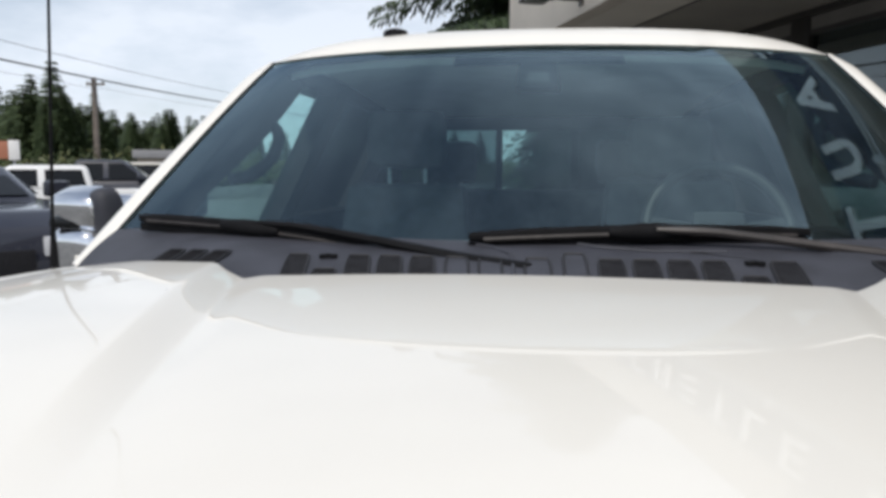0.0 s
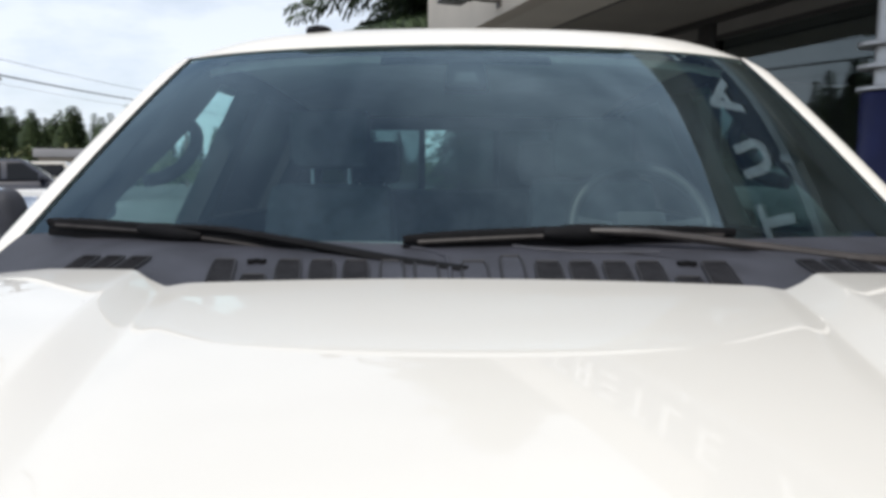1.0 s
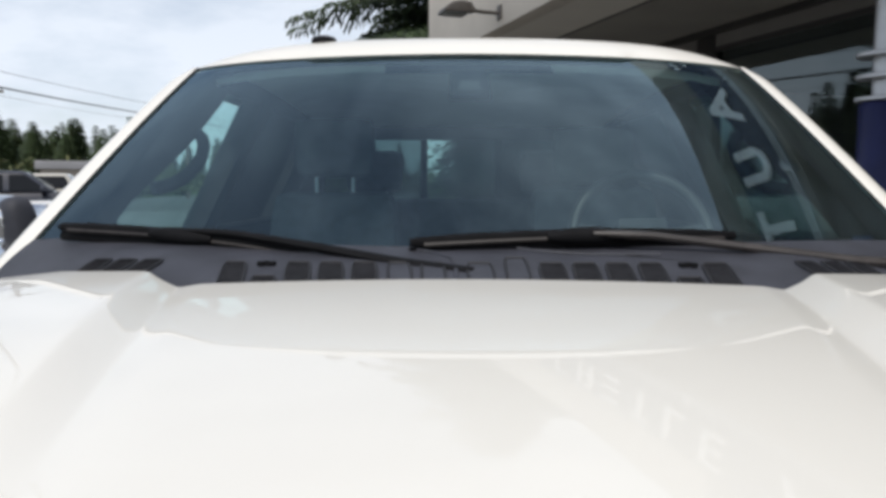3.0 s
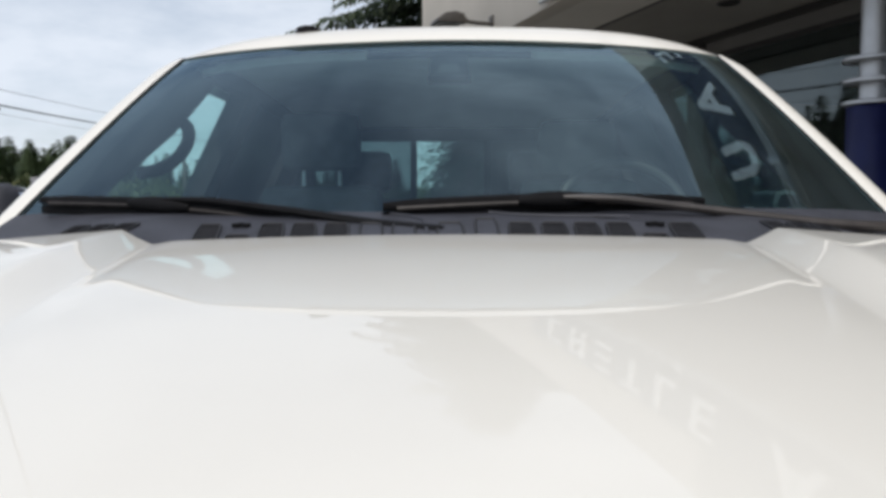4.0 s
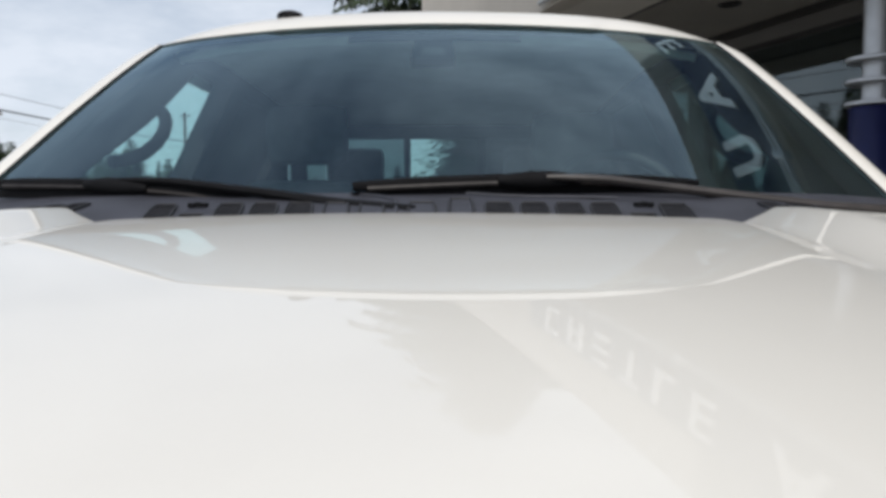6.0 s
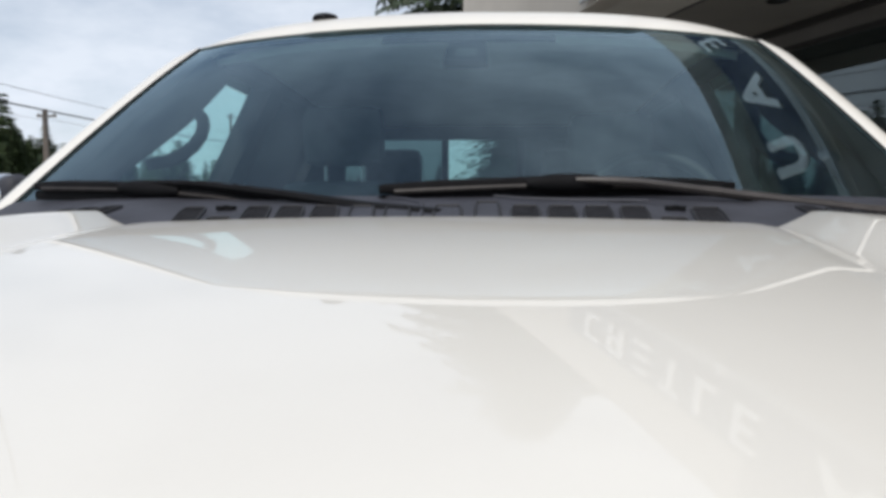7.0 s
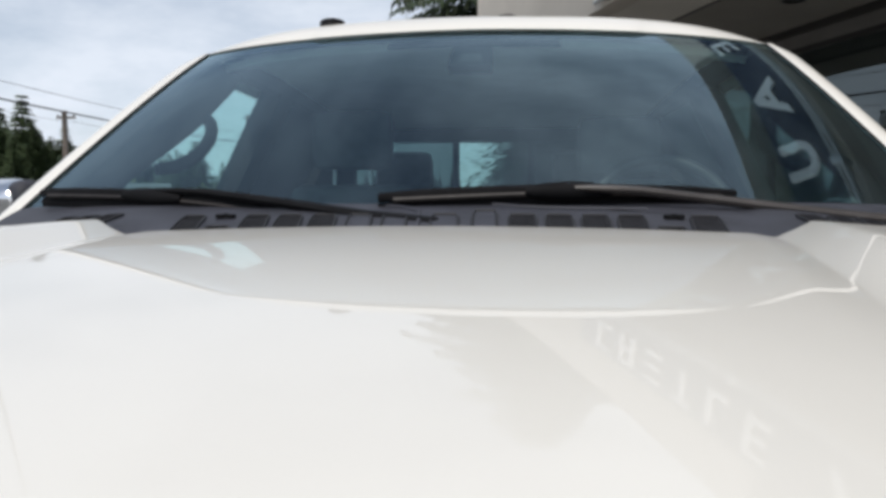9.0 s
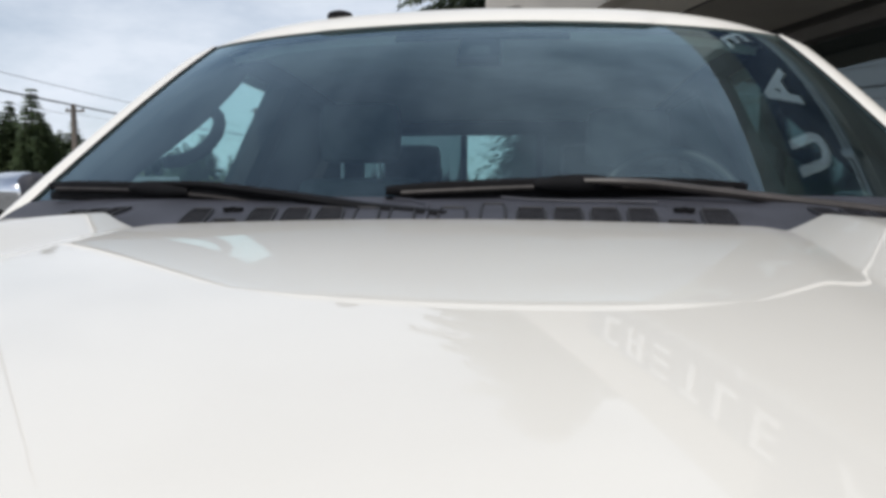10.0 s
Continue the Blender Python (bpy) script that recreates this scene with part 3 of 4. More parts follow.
def slab(points, depth, mat, name, side, inset=0.0, label="", parent=None):
    """A cab-side panel: outline of (y, z), leaning with the cab, with thickness."""
    bm = bmesh.new()
    out = [bm.verts.new((side * (side_x(z) - inset), y, z)) for y, z in points]
    inn = [bm.verts.new((side * (side_x(z) - inset - depth), y, z)) for y, z in points]
    bm.faces.new(out)
    bm.faces.new(list(reversed(inn)))
    for i in range(len(points)):
        k = (i + 1) % len(points)
        bm.faces.new((out[i], out[k], inn[k], inn[i]))
    return part(name, bm, mat, parent or truck, label)


for side in (-1, 1):
    def pillar(h, a, side=side):
        """Swept A-pillar skin from the glass edge round to the door gap."""
        g = glass_off(side, h, 0.004)
        ang = a * math.pi / 2
        wide = 0.052 - 0.026 * min(1, max(0, (h - 0.86) / 0.15)) ** 1.5
        return Vector((g.x + side * wide * math.sin(ang), g.y + 0.004 + 0.055 * (1 - math.cos(ang)) + 0.02 * max(0, a - 1), g.z + 0.004 * math.sin(ang * 2)))
    part("a_pillar", sheet(pillar, span(-0.06, HEAD + 0.008, 30), span(0, 1, 8) + [1.8], (0, 0.014, -0.002)), WHITE, truck, "white windshield pillar", angle=75)
    part("glass_seal", rod([glass_off(side * 0.998, h, 0.003) for h in span(0, HEAD, 24)], 0.0022, 6), PLASTIC_RIM, truck)
    edge = [(0.785, 0.50, 1.575), (0.775, 0.60, 1.640), (0.752, 0.72, 1.705), (0.732, 0.88, 1.785), (0.700, 1.05, 1.905), (0.68, 1.10, 1.960)]
    def inner(t, a, side=side, edge=edge):
        """Padded cover from the glass edge back to the door opening."""
        k = min(int(t * 5), 4)
        e = Vector(edge[k]).lerp(Vector(edge[k + 1]), t * 5 - k)
        e.x *= side
        g = glass_off(side * 0.955, 0.10 + 0.88 * t, -0.02)
        q = g.lerp(e, a)
        q.x -= side * 0.012 * math.sin(math.pi * a)
        return q
    part("pillar_trim", sheet(inner, span(0, 1, 22), span(0, 1, 6), (side * 0.012, 0, 0)), PILLAR, truck)
    low = 1.515
    part("header_rail", sheet(lambda y, a, side=side: Vector((side * (0.735 + 0.05 * math.sin(a * 1.4)), y, 2.005 - 0.055 * a * a)), span(1.02, 2.84, 12), span(0, 1, 6), (-side * 0.03, 0, -0.01)), WHITE, truck)
    slab([(0.98, 1.952), (2.80, 1.952), (2.80, 1.99), (1.00, 1.99)], 0.05, TRIM, "upper_trim", side, 0.035)
    slab([(1.42, low), (1.56, low), (1.54, 1.96), (1.40, 1.96)], 0.075, TRIM, "b_pillar", side, 0.012)
    slab([(2.42, low), (2.82, low), (2.82, 1.96), (2.36, 1.96)], 0.025, WHITE, "c_pillar", side, 0.0)
    slab([(2.40, low - 0.01), (2.82, low - 0.01), (2.82, 1.958), (2.34, 1.958)], 0.05, TRIM, "c_pillar_trim", side, 0.028)
    slab([(2.43, 0.62), (2.84, 0.62), (2.84, low - 0.012), (2.43, low - 0.012)], 0.05, WHITE, "cab_corner", side, 0.0)
    for y0, y1, nm in ((0.36, 1.475, "front_door"), (1.485, 2.42, "rear_door")):
        door = slab([(y0, 0.62), (y1, 0.62), (y1, low), (y0 + (0.0 if nm == "rear_door" else 0.02), low)], 0.05, WHITE, nm, side, 0.0)
        slab([(y0 + 0.02, 0.66), (y1 - 0.02, 0.66), (y1 - 0.02, low - 0.002), (y0 + 0.04, low - 0.002)], 0.05, TRIM, "door_panel", side, 0.052, parent=door)
        slab([(y0 + 0.03, low - 0.001), (y1 - 0.012, low - 0.001), (y1 - 0.012, low + 0.012), (y0 + 0.05, low + 0.012)], 0.075, RUBBER, "window_sill_trim", side, 0.043, parent=door)
        part("door_handle", boxed(side * 0.99 - 0.015, side * 0.99 + 0.015, y1 - 0.24, y1 - 0.08, 1.34, 1.375, 0.008), CHROME, door)
    for outline, mat, nm, lb in (([(0.34, low), (1.42, low), (1.40, 1.952), (1.03, 1.952)], SIDE_GLASS, "front_window", "green-tinted front side window"),
                                 ([(1.56, low), (2.42, low), (2.36, 1.952), (1.54, 1.952)], PRIVACY, "rear_window", "dark privacy-tinted rear side window")):
        w = part(nm, pane_mesh([(side * (side_x(z) - 0.035), y, z) for y, z in outline], (side * 0.005, 0, 0)), [mat, CLEAR if mat is SIDE_GLASS else mat], truck, lb, smooth=False)
        w.visible_shadow = False
    # grab handle on the inner pillar
    grip = [(0.745, 0.925, 1.842), (0.728, 0.916, 1.824), (0.708, 0.910, 1.805), (0.698, 0.893, 1.783), (0.698, 0.874, 1.756), (0.704, 0.839, 1.726), (0.715, 0.796, 1.701), (0.735, 0.754, 1.682), (0.765, 0.715, 1.674)]
    part("grab_handle", rod([(side * a, b, c) for a, b, c in grip], [0.016, 0.017, 0.017, 0.017, 0.017, 0.017, 0.017, 0.017, 0.016], 10), TRIM, truck, "dark grab handle")

# rear wall of the cab with a three-part window
part("rear_wall", boxed(-0.93, 0.93, 2.78, 2.84, 0.62, 1.50, 0.01), WHITE, truck)
part("rear_wall_trim", boxed(-0.90, 0.90, 2.75, 2.778, 0.70, 1.50, 0.005), TRIM, truck)
part("rear_header", boxed(-0.80, 0.80, 2.75, 2.82, 1.905, 1.985, 0.008), TRIM, truck)
rear = part("back_window_frame", boxed(-0.205, -0.172, 2.765, 2.80, 1.50, 1.905, 0.004), TRIM, truck, "black sliding back window frame")
part("back_window_frame", boxed(0.172, 0.205, 2.765, 2.80, 1.50, 1.905, 0.004), TRIM, truck, "black sliding back window frame")
for x0, x1, m in ((-0.70, -0.205, REAR_TINT), (-0.172, 0.172, REAR_CLEAR), (0.205, 0.70, REAR_TINT)):
    pane = part("pane", pane_mesh([(x0, 2.780, 1.50), (x1, 2.780, 1.50), (x1, 2.780, 1.905), (x0, 2.780, 1.905)], (0, 0.005, 0)), [m, CLEAR], rear, smooth=False)
    pane.visible_shadow = False
for side in (-1, 1):
    part("back_corner_trim", boxed(min(side * 0.70, side * 0.86), max(side * 0.70, side * 0.86), 2.75, 2.81, 1.50, 1.95, 0.01), TRIM, truck)

# cab interior
part("cab_floor", boxed(-0.90, 0.90, 0.10, 2.80, 0.60, 0.64), TRIM, truck)
part("firewall", boxed(-0.90, 0.90, 0.02, 0.06, 0.62, 1.50), TRIM, truck)
dash = part("dashboard", sheet(lambda x, w: Vector((x, 0.12 + 0.20 * abs(x / 0.8) ** 1.7 + w * (0.62 - 0.15 * abs(x / 0.8) ** 1.7), 1.525 + 0.014 * math.sin(w * 2.6) + (0.028 * math.exp(-((x - 0.44) / 0.17) ** 2) * math.sin(math.pi * min(1, w * 1.1)) if w > 0.2 else 0) - 0.10 * max(0, w - 0.85) / 0.15)), span(-0.80, 0.80, 41), span(0, 1, 24), (0, 0.0, -0.25)), DASH, truck, "dark grey dashboard")
part("windshield_sticker", sheet(lambda u, h: glass_off(u, h, -0.004), span(-0.795, -0.665, 8), span(0.040, 0.088, 4), (0, 0.002, -0.002)), STICKER, shield, "pale green sticker at the foot of the glass")
steer = new("steering_wheel")
steer.parent = truck
steer.matrix_local = pose(0.485, 0.98, 1.540, 66, 0, 0)
bm = bmesh.new()
ring = [(0.188 * math.cos(a), 0.188 * math.sin(a), 0) for a in span(0, 2 * math.pi, 41)]
tube(bm, ring, 0.016, 10, cap=False)
part("rim", bm, WHEEL_RIM, steer, "leather steering wheel rim")
part("hub", boxed(-0.07, 0.07, -0.06, 0.05, -0.03, 0.03, 0.02), TRIM, steer)
for a in (0.15, math.pi - 0.15, -math.pi / 2):
    part("spoke", rod([(0.05 * math.cos(a), 0.05 * math.sin(a), -0.005), (0.182 * math.cos(a), 0.182 * math.sin(a), 0)], 0.014, 8, 0.6), TRIM, steer)


def seat(x, y, width, top, posts, rest_z):
    s = new("seat")
    s.parent = truck
    s["label"] = "dark cloth truck seat with headrest"
    part("cushion", boxed(x - width / 2, x + width / 2, y - 0.55, y, 0.98, 1.14, 0.05), SEAT, s)
    bm = boxed(x - width / 2, x + width / 2, y - 0.06, y + 0.09, 1.05, top, 0.05)
    for v in bm.verts:
        k = (v.co.z - 1.05) / (top - 1.05)
        v.co.y += 0.13 * k
        v.co.x = x + (v.co.x - x) * (1 - 0.22 * k)
    part("backrest", bm, SEAT, s)
    for c in ([x] if width < 0.7 else [x - 0.42, x + 0.42]):
        for dx in posts:
            part("headrest_post", rod([(c + dx, y + 0.13, top - 0.03), (c + dx, y + 0.135, rest_z + 0.05)], 0.006, 8), STEEL, s, "polished headrest post")
        part("headrest", boxed(c - 0.135, c + 0.135, y + 0.085, y + 0.185, rest_z, rest_z + 0.20, 0.045), SEAT, s)


seat(-0.44, 1.33, 0.52, 1.655, (-0.062, 0.062), 1.705)
seat(0.44, 1.36, 0.52, 1.675, (), 1.680)
seat(0.0, 2.42, 1.35, 1.61, (-0.06, 0.06), 1.64)

# mirrors, antenna, bed, wheels
for side in (-1, 1):
    mir = new("towing_mirror")
    mir.parent = truck
    mir["label"] = "tall chrome-capped towing mirror"
    mir.matrix_local = pose(0.05 if side > 0 else 0.0, 0, 0)
    def cap(w, h, d, m):
        """A rounded, egg-like mirror shell."""
        bm = bmesh.new()
        bmesh.ops.create_uvsphere(bm, u_segments=28, v_segments=18, radius=1.0)
        for v in bm.verts:
            x, y, z = v.co
            f = lambda q: math.copysign(abs(q) ** 0.62, q)
            v.co = Vector((f(x) * w, f(y) * d * (1 if y < 0 else 0.55), f(z) * h))
            v.co.y -= 0.10 * v.co.z
        bmesh.ops.transform(bm, matrix=m, verts=bm.verts)
        return bm
    part("cap", cap(0.094, 0.060, 0.075, pose(side * 1.200, 0.80, 1.596, 20, 0, side * 14)), CHROME, mir, "chrome mirror cap")
    part("housing", cap(0.037, 0.084, 0.050, pose(side * 1.120, 0.772, 1.570, 8, 0, side * 20)), PLASTIC, mir, "dark grey mirror housing")
    part("signal_lens", boxed(side * 1.235 - 0.045, side * 1.235 + 0.045, 0.735, 0.80, 1.543, 1.572, 0.010), CAR_GLASS, mir, "dark turn-signal lens")
    part("lower_cap", cap(0.085, 0.075, 0.070, pose(side * 1.210, 0.80, 1.475, 6, 0, side * 14)), CHROME, mir)
    part("mirror_glass", boxed(side * 1.20 - 0.09, side * 1.20 + 0.09, 0.864, 0.870, 1.36, 1.63, 0.002), CHROME, mir)
    for z in (1.40, 1.46):
        part("arm", rod([(side * 0.95, 0.76, z), (side * 1.16, 0.80, z)], 0.022, 10), RUBBER, mir)
part("antenna_mast", rod([(-0.926, 0.235, 1.47), (-0.926, 0.235, 1.53), (-0.924, 0.232, 1.60), (-0.896, 0.225, 2.30)], [0.010, 0.008, 0.0035, 0.0022], 8), RUBBER, truck, "thin black mast antenna on the fender")
for side in (-1, 1):
    part("bed_side", boxed(min(side * 0.92, side * 1.0), max(side * 0.92, side * 1.0), 2.90, 4.85, 0.62, 1.42, 0.03), WHITE, truck)
    part("rocker", boxed(min(side * 0.90, side * 0.96), max(side * 0.90, side * 0.96), 0.36, 2.90, 0.50, 0.62, 0.02), RUBBER, truck)
part("bed_floor", boxed(-0.92, 0.92, 2.90, 4.85, 0.80, 0.85), RUBBER, truck)
part("tailgate", boxed(-0.92, 0.92, 4.80, 4.87, 0.66, 1.42, 0.02), WHITE, truck)
part("chassis", boxed(-0.55, 0.55, -1.2, 4.7, 0.42, 0.60, 0.02), RUBBER, truck)


def wheel(parent, x, y, r, w, rim_mat=ALLOY):
    t = part("wheel", lathe(bmesh.new(), [(r * 0.62, -w / 2), (r * 0.92, -w / 2), (r, -w * 0.36), (r, w * 0.36), (r * 0.92, w / 2), (r * 0.62, w / 2)], (x, y, r), 28, "x"), RUBBER, parent, "black tyre")
    part("wheel_rim", lathe(bmesh.new(), [(0.05, -w * 0.46), (r * 0.5, -w * 0.40), (r * 0.62, -w * 0.49), (r * 0.62, w * 0.49), (r * 0.5, w * 0.40), (0.05, w * 0.46)], (x, y, r), 20, "x"), rim_mat, t)


for side in (-1, 1):
    for y in (-0.68, 3.35):
        wheel(truck, side * 0.86, y, 0.41, 0.27)


# ---------------------------------------------------------------- the dealership
# its own axes: x into the building, y along the front, turned against the truck
building = thing("dealership_building", "cream stucco dealership with deep soffit, navy sign band, dark windows", "building", pose(0, 0, 0, 0, 0, 18.5))
FRONT, WALL, SOF, TOP = 2.95, 5.40, 3.485, 4.685
END, START = 10.17, -16.0
part("fascia", boxed(FRONT, FRONT + 0.22, START, END, SOF, TOP, 0.008), STUCCO, building, "cream stucco fascia")
part("fascia_coping", boxed(FRONT + 0.004, FRONT + 0.26, START, END - 0.004, TOP, TOP + 0.04, 0.008), STUCCO, building)
# added panel: its taupe stands in for shade on this stretch of cream fascia
part("fascia_shade_panel", boxed(FRONT - 0.025, FRONT - 0.003, START, 2.9, 4.180, TOP - 0.004, 0.004), TAUPE, building, "added taupe panel standing in for shade on the fascia above the sign band")
part("end_wall", boxed(FRONT + 0.225, 14.0, END - 0.22, END, SOF, TOP, 0.006), STUCCO, building)
# made-up end screen; its dark bronze stands in for shade below the soffit
part("added_end_screen", boxed(WALL - 0.25, WALL + 0.018, END - 0.25, END - 0.03, 0.0, SOF - 0.004, 0.004), BRONZE, building, "added end screen under the soffit, dark in place of shade")
part("lower_end_wall", boxed(WALL + 0.02, 14.0, END - 0.25, END - 0.03, 0.0, SOF - 0.004), STUCCO, building)
part("roof_deck", boxed(FRONT + 0.225, 14.0, START, END - 0.225, 4.30, 4.38), ROOF_GREY, building)
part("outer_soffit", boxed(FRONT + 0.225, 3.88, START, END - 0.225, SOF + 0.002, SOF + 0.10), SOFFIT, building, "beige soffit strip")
part("inner_soffit", boxed(3.885, WALL - 0.05, START, END - 0.225, SOF + 0.012, SOF + 0.10), SOFFIT_SHADED, building, "taupe soffit boards, darkened in the colour for the deep shade")
part("soffit_edge_trim", boxed(3.872, 3.898, START, END - 0.23, SOF - 0.006, SOF + 0.02), BRONZE, building)
part("header_beam", boxed(WALL - 0.06, WALL + 0.16, START, END - 0.26, 3.42, SOF + 0.11, 0.006), BRONZE, building, "dark bronze beam over the windows")
part("header_panel", boxed(WALL - 0.02, WALL + 0.12, START, END - 0.26, 3.277, 3.418), BRONZE_PANEL, building, "dark bronze panel over the windows")
part("window_head", boxed(WALL - 0.03, WALL + 0.10, START, END - 0.26, 3.22, 3.275, 0.004), BRONZE, building)
part("plinth", boxed(WALL - 0.02, WALL + 0.14, START, END - 0.26, 0.0, 0.36, 0.006), STUCCO, building)
part("window_sill", boxed(WALL - 0.05, WALL + 0.10, START, END - 0.26, 0.362, 0.42, 0.004), BRONZE, building)
mull = [9.75, 6.74, 4.0 - 3.2, -2.4, -5.6, -8.8, -12.0, -15.6]
for v in mull:
    part("mullion", boxed(WALL - 0.04, WALL + 0.10, v - 0.16, v + 0.16, 0.422, 3.416, 0.006), BRONZE, building)
for a, b in zip(mull, mull[1:]):
    part("shop_pane", pane_mesh([(WALL + 0.02, b + 0.16, 0.42), (WALL + 0.02, a - 0.16, 0.42), (WALL + 0.02, a - 0.16, 3.22), (WALL + 0.02, b + 0.16, 3.22)], (0.01, 0, 0)), [SHOP_GLASS, CLEAR], building, smooth=False).visible_shadow = False
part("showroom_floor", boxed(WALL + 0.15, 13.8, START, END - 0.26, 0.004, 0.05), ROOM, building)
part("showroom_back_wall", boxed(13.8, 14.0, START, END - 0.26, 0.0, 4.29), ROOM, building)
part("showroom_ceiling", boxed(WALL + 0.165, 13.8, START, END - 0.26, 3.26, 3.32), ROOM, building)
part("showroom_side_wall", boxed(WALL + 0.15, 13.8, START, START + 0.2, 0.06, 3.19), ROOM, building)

# sign band with raised letters
band = part("sign_band", boxed(FRONT - 0.055, FRONT - 0.003, -4.6, 5.85, 3.624, 4.176, 0.006), NAVY, building, "navy sign band with raised white letters")
for z, r in ((3.592, 0.014), (3.535, 0.022)):
    part("sign_rail", rod([(FRONT - 0.06, -4.6, z), (FRONT - 0.06, 5.85, z)], r, 8), RAIL, building, "thin galvanised rail under the sign")
for v in (5.22, 3.22, 1.215, -0.79, -2.79):
    part("rail_bracket", boxed(FRONT - 0.095, FRONT - 0.003, v - 0.03, v + 0.03, 3.50, 3.615, 0.004), RAIL, building)


def letter_mesh(text, size):
    """Solid letter from the built-in font, centred, in the x-z plane."""
    cu = bpy.data.curves.new("letter", "FONT")
    cu.body, cu.size, cu.extrude, cu.align_x = text, size, 0.012, "CENTER"
    cu.offset = 0.014
    ob = new("letter_tmp", cu)
    dg = bpy.context.evaluated_depsgraph_get()
    dg.update()
    me = bpy.data.meshes.new_from_object(ob.evaluated_get(dg))
    bpy.data.objects.remove(ob)
    return me


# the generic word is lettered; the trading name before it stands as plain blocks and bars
LZ, LH = 3.750, 0.352
for ch, v in (("A", 1.97), ("U", 1.307), ("T", 0.75), ("O", 0.12)):
    me = letter_mesh(ch, LH / 0.70)
    me.materials.append(LETTER)
    ob = new("sign_letter", me)
    ob.parent = band
    # facing the car park: reading runs from +y to -y of the building
    wide = 1.28 if ch == "A" else 1.0
    ob.matrix_local = Matrix(((0, 0, -1, FRONT - 0.068), (-wide, 0, 0, v), (0, 1, 0, LZ), (0, 0, 0, 1)))


def bars(v, pieces):
    bm = bmesh.new()
    for a, b, c, d in pieces:
        box(bm, FRONT - 0.080, FRONT - 0.057, v + a, v + b, LZ + c * LH, LZ + d * LH, 0.003)
    part("sign_shape", bm, LETTER, band)


bars(5.277, [(0.08, 0.14, 0, 1), (-0.13, 0.08, 0, 0.17), (-0.13, 0.08, 0.83, 1)])
bars(4.798, [(0.07, 0.14, 0, 0.83), (-0.14, -0.07, 0, 0.83), (-0.14, 0.14, 0.83, 1), (-0.07, 0.07, 0.36, 0.52)])
bars(4.32, [(-0.12, 0.12, 0, 0.17), (-0.12, 0.12, 0.42, 0.58), (-0.12, 0.12, 0.83, 1)])
bars(3.84, [(-0.035, 0.035, 0, 0.83), (-0.14, 0.14, 0.83, 1)])
bars(3.36, [(0.06, 0.13, 0.17, 1), (-0.12, 0.13, 0, 0.17)])
bars(2.88, [(0.06, 0.13, 0, 1), (-0.12, 0.06, 0, 0.16), (-0.10, 0.06, 0.42, 0.57), (-0.12, 0.06, 0.84, 1)])

# column under the soffit
col = thing("canopy_column", "round steel column with stacked rings above a navy painted sleeve", "column", pose(0, 0, 0, 0, 0, 18.5) @ pose(4.42, 3.335, 0))
part("shaft", lathe(bmesh.new(), [(0.094, 2.30), (0.094, SOF + 0.008)], (0, 0, 0), 28), STEEL, col, "brushed steel shaft")
part("sleeve", lathe(bmesh.new(), [(0.175, 0.10), (0.175, 2.27), (0.165, 2.285)], (0, 0, 0), 28), NAVY_POST, col, "navy painted sleeve")
part("base", lathe(bmesh.new(), [(0.24, 0.0), (0.24, 0.09), (0.20, 0.10)], (0, 0, 0), 28), CONCRETE, col)
for z in (2.305, 2.465, 2.625):
    part("ring", lathe(bmesh.new(), [(0.09, z - 0.016), (0.202, z - 0.016), (0.208, z - 0.010), (0.208, z + 0.010), (0.202, z + 0.016), (0.09, z + 0.016)], (0, 0, 0), 28), STEEL, col, "steel collar ring")

# downlight let into the soffit
dl = thing("soffit_downlight", "round dark recessed downlight in the soffit", "downlight", pose(0, 0, 0, 0, 0, 18.5) @ pose(4.58, 5.18, SOF + 0.012))
part("trim_ring", lathe(bmesh.new(), [(0.075, 0.002), (0.085, -0.012), (0.105, -0.014), (0.112, -0.004), (0.112, 0.004)], (0, 0, 0), 24), BRONZE, dl)
part("lens", lathe(bmesh.new(), [(0.07, -0.004), (0.074, 0.004)], (0, 0, 0), 24), BRONZE, dl)

# floodlight on an arm from the fascia
fl = thing("wall_floodlight", "dark bronze floodlight on a short arm from the fascia", "floodlight", pose(0, 0, 0, 0, 0, 18.5) @ pose(FRONT, 7.28, 3.64))
part("wall_plate", boxed(-0.02, -0.001, -0.06, 0.06, -0.07, 0.09, 0.004), LAMP_CASE, fl)
part("arm", rod([(-0.02, 0, 0.0), (-0.20, 0, 0.0), (-0.33, 0, 0.01)], 0.022, 10), LAMP_CASE, fl)
part("knuckle", lathe(bmesh.new(), [(0.02, -0.035), (0.04, -0.03), (0.04, 0.03), (0.02, 0.035)], (-0.35, 0, 0.015), 16, "y"), LAMP_CASE, fl)
bm = bmesh.new()
prism(bm, [(-0.40, -0.045), (-0.38, 0.06), (-0.50, 0.085), (-0.62, 0.06), (-0.70, 0.0), (-0.72, -0.045)], "y", -0.15, 0.15, 0.015)
part("lamp_head", bm, LAMP_CASE, fl)
part("lamp_glass", boxed(-0.69, -0.42, -0.13, 0.13, -0.055, -0.047, 0.002), LAMP_GLASS, fl)

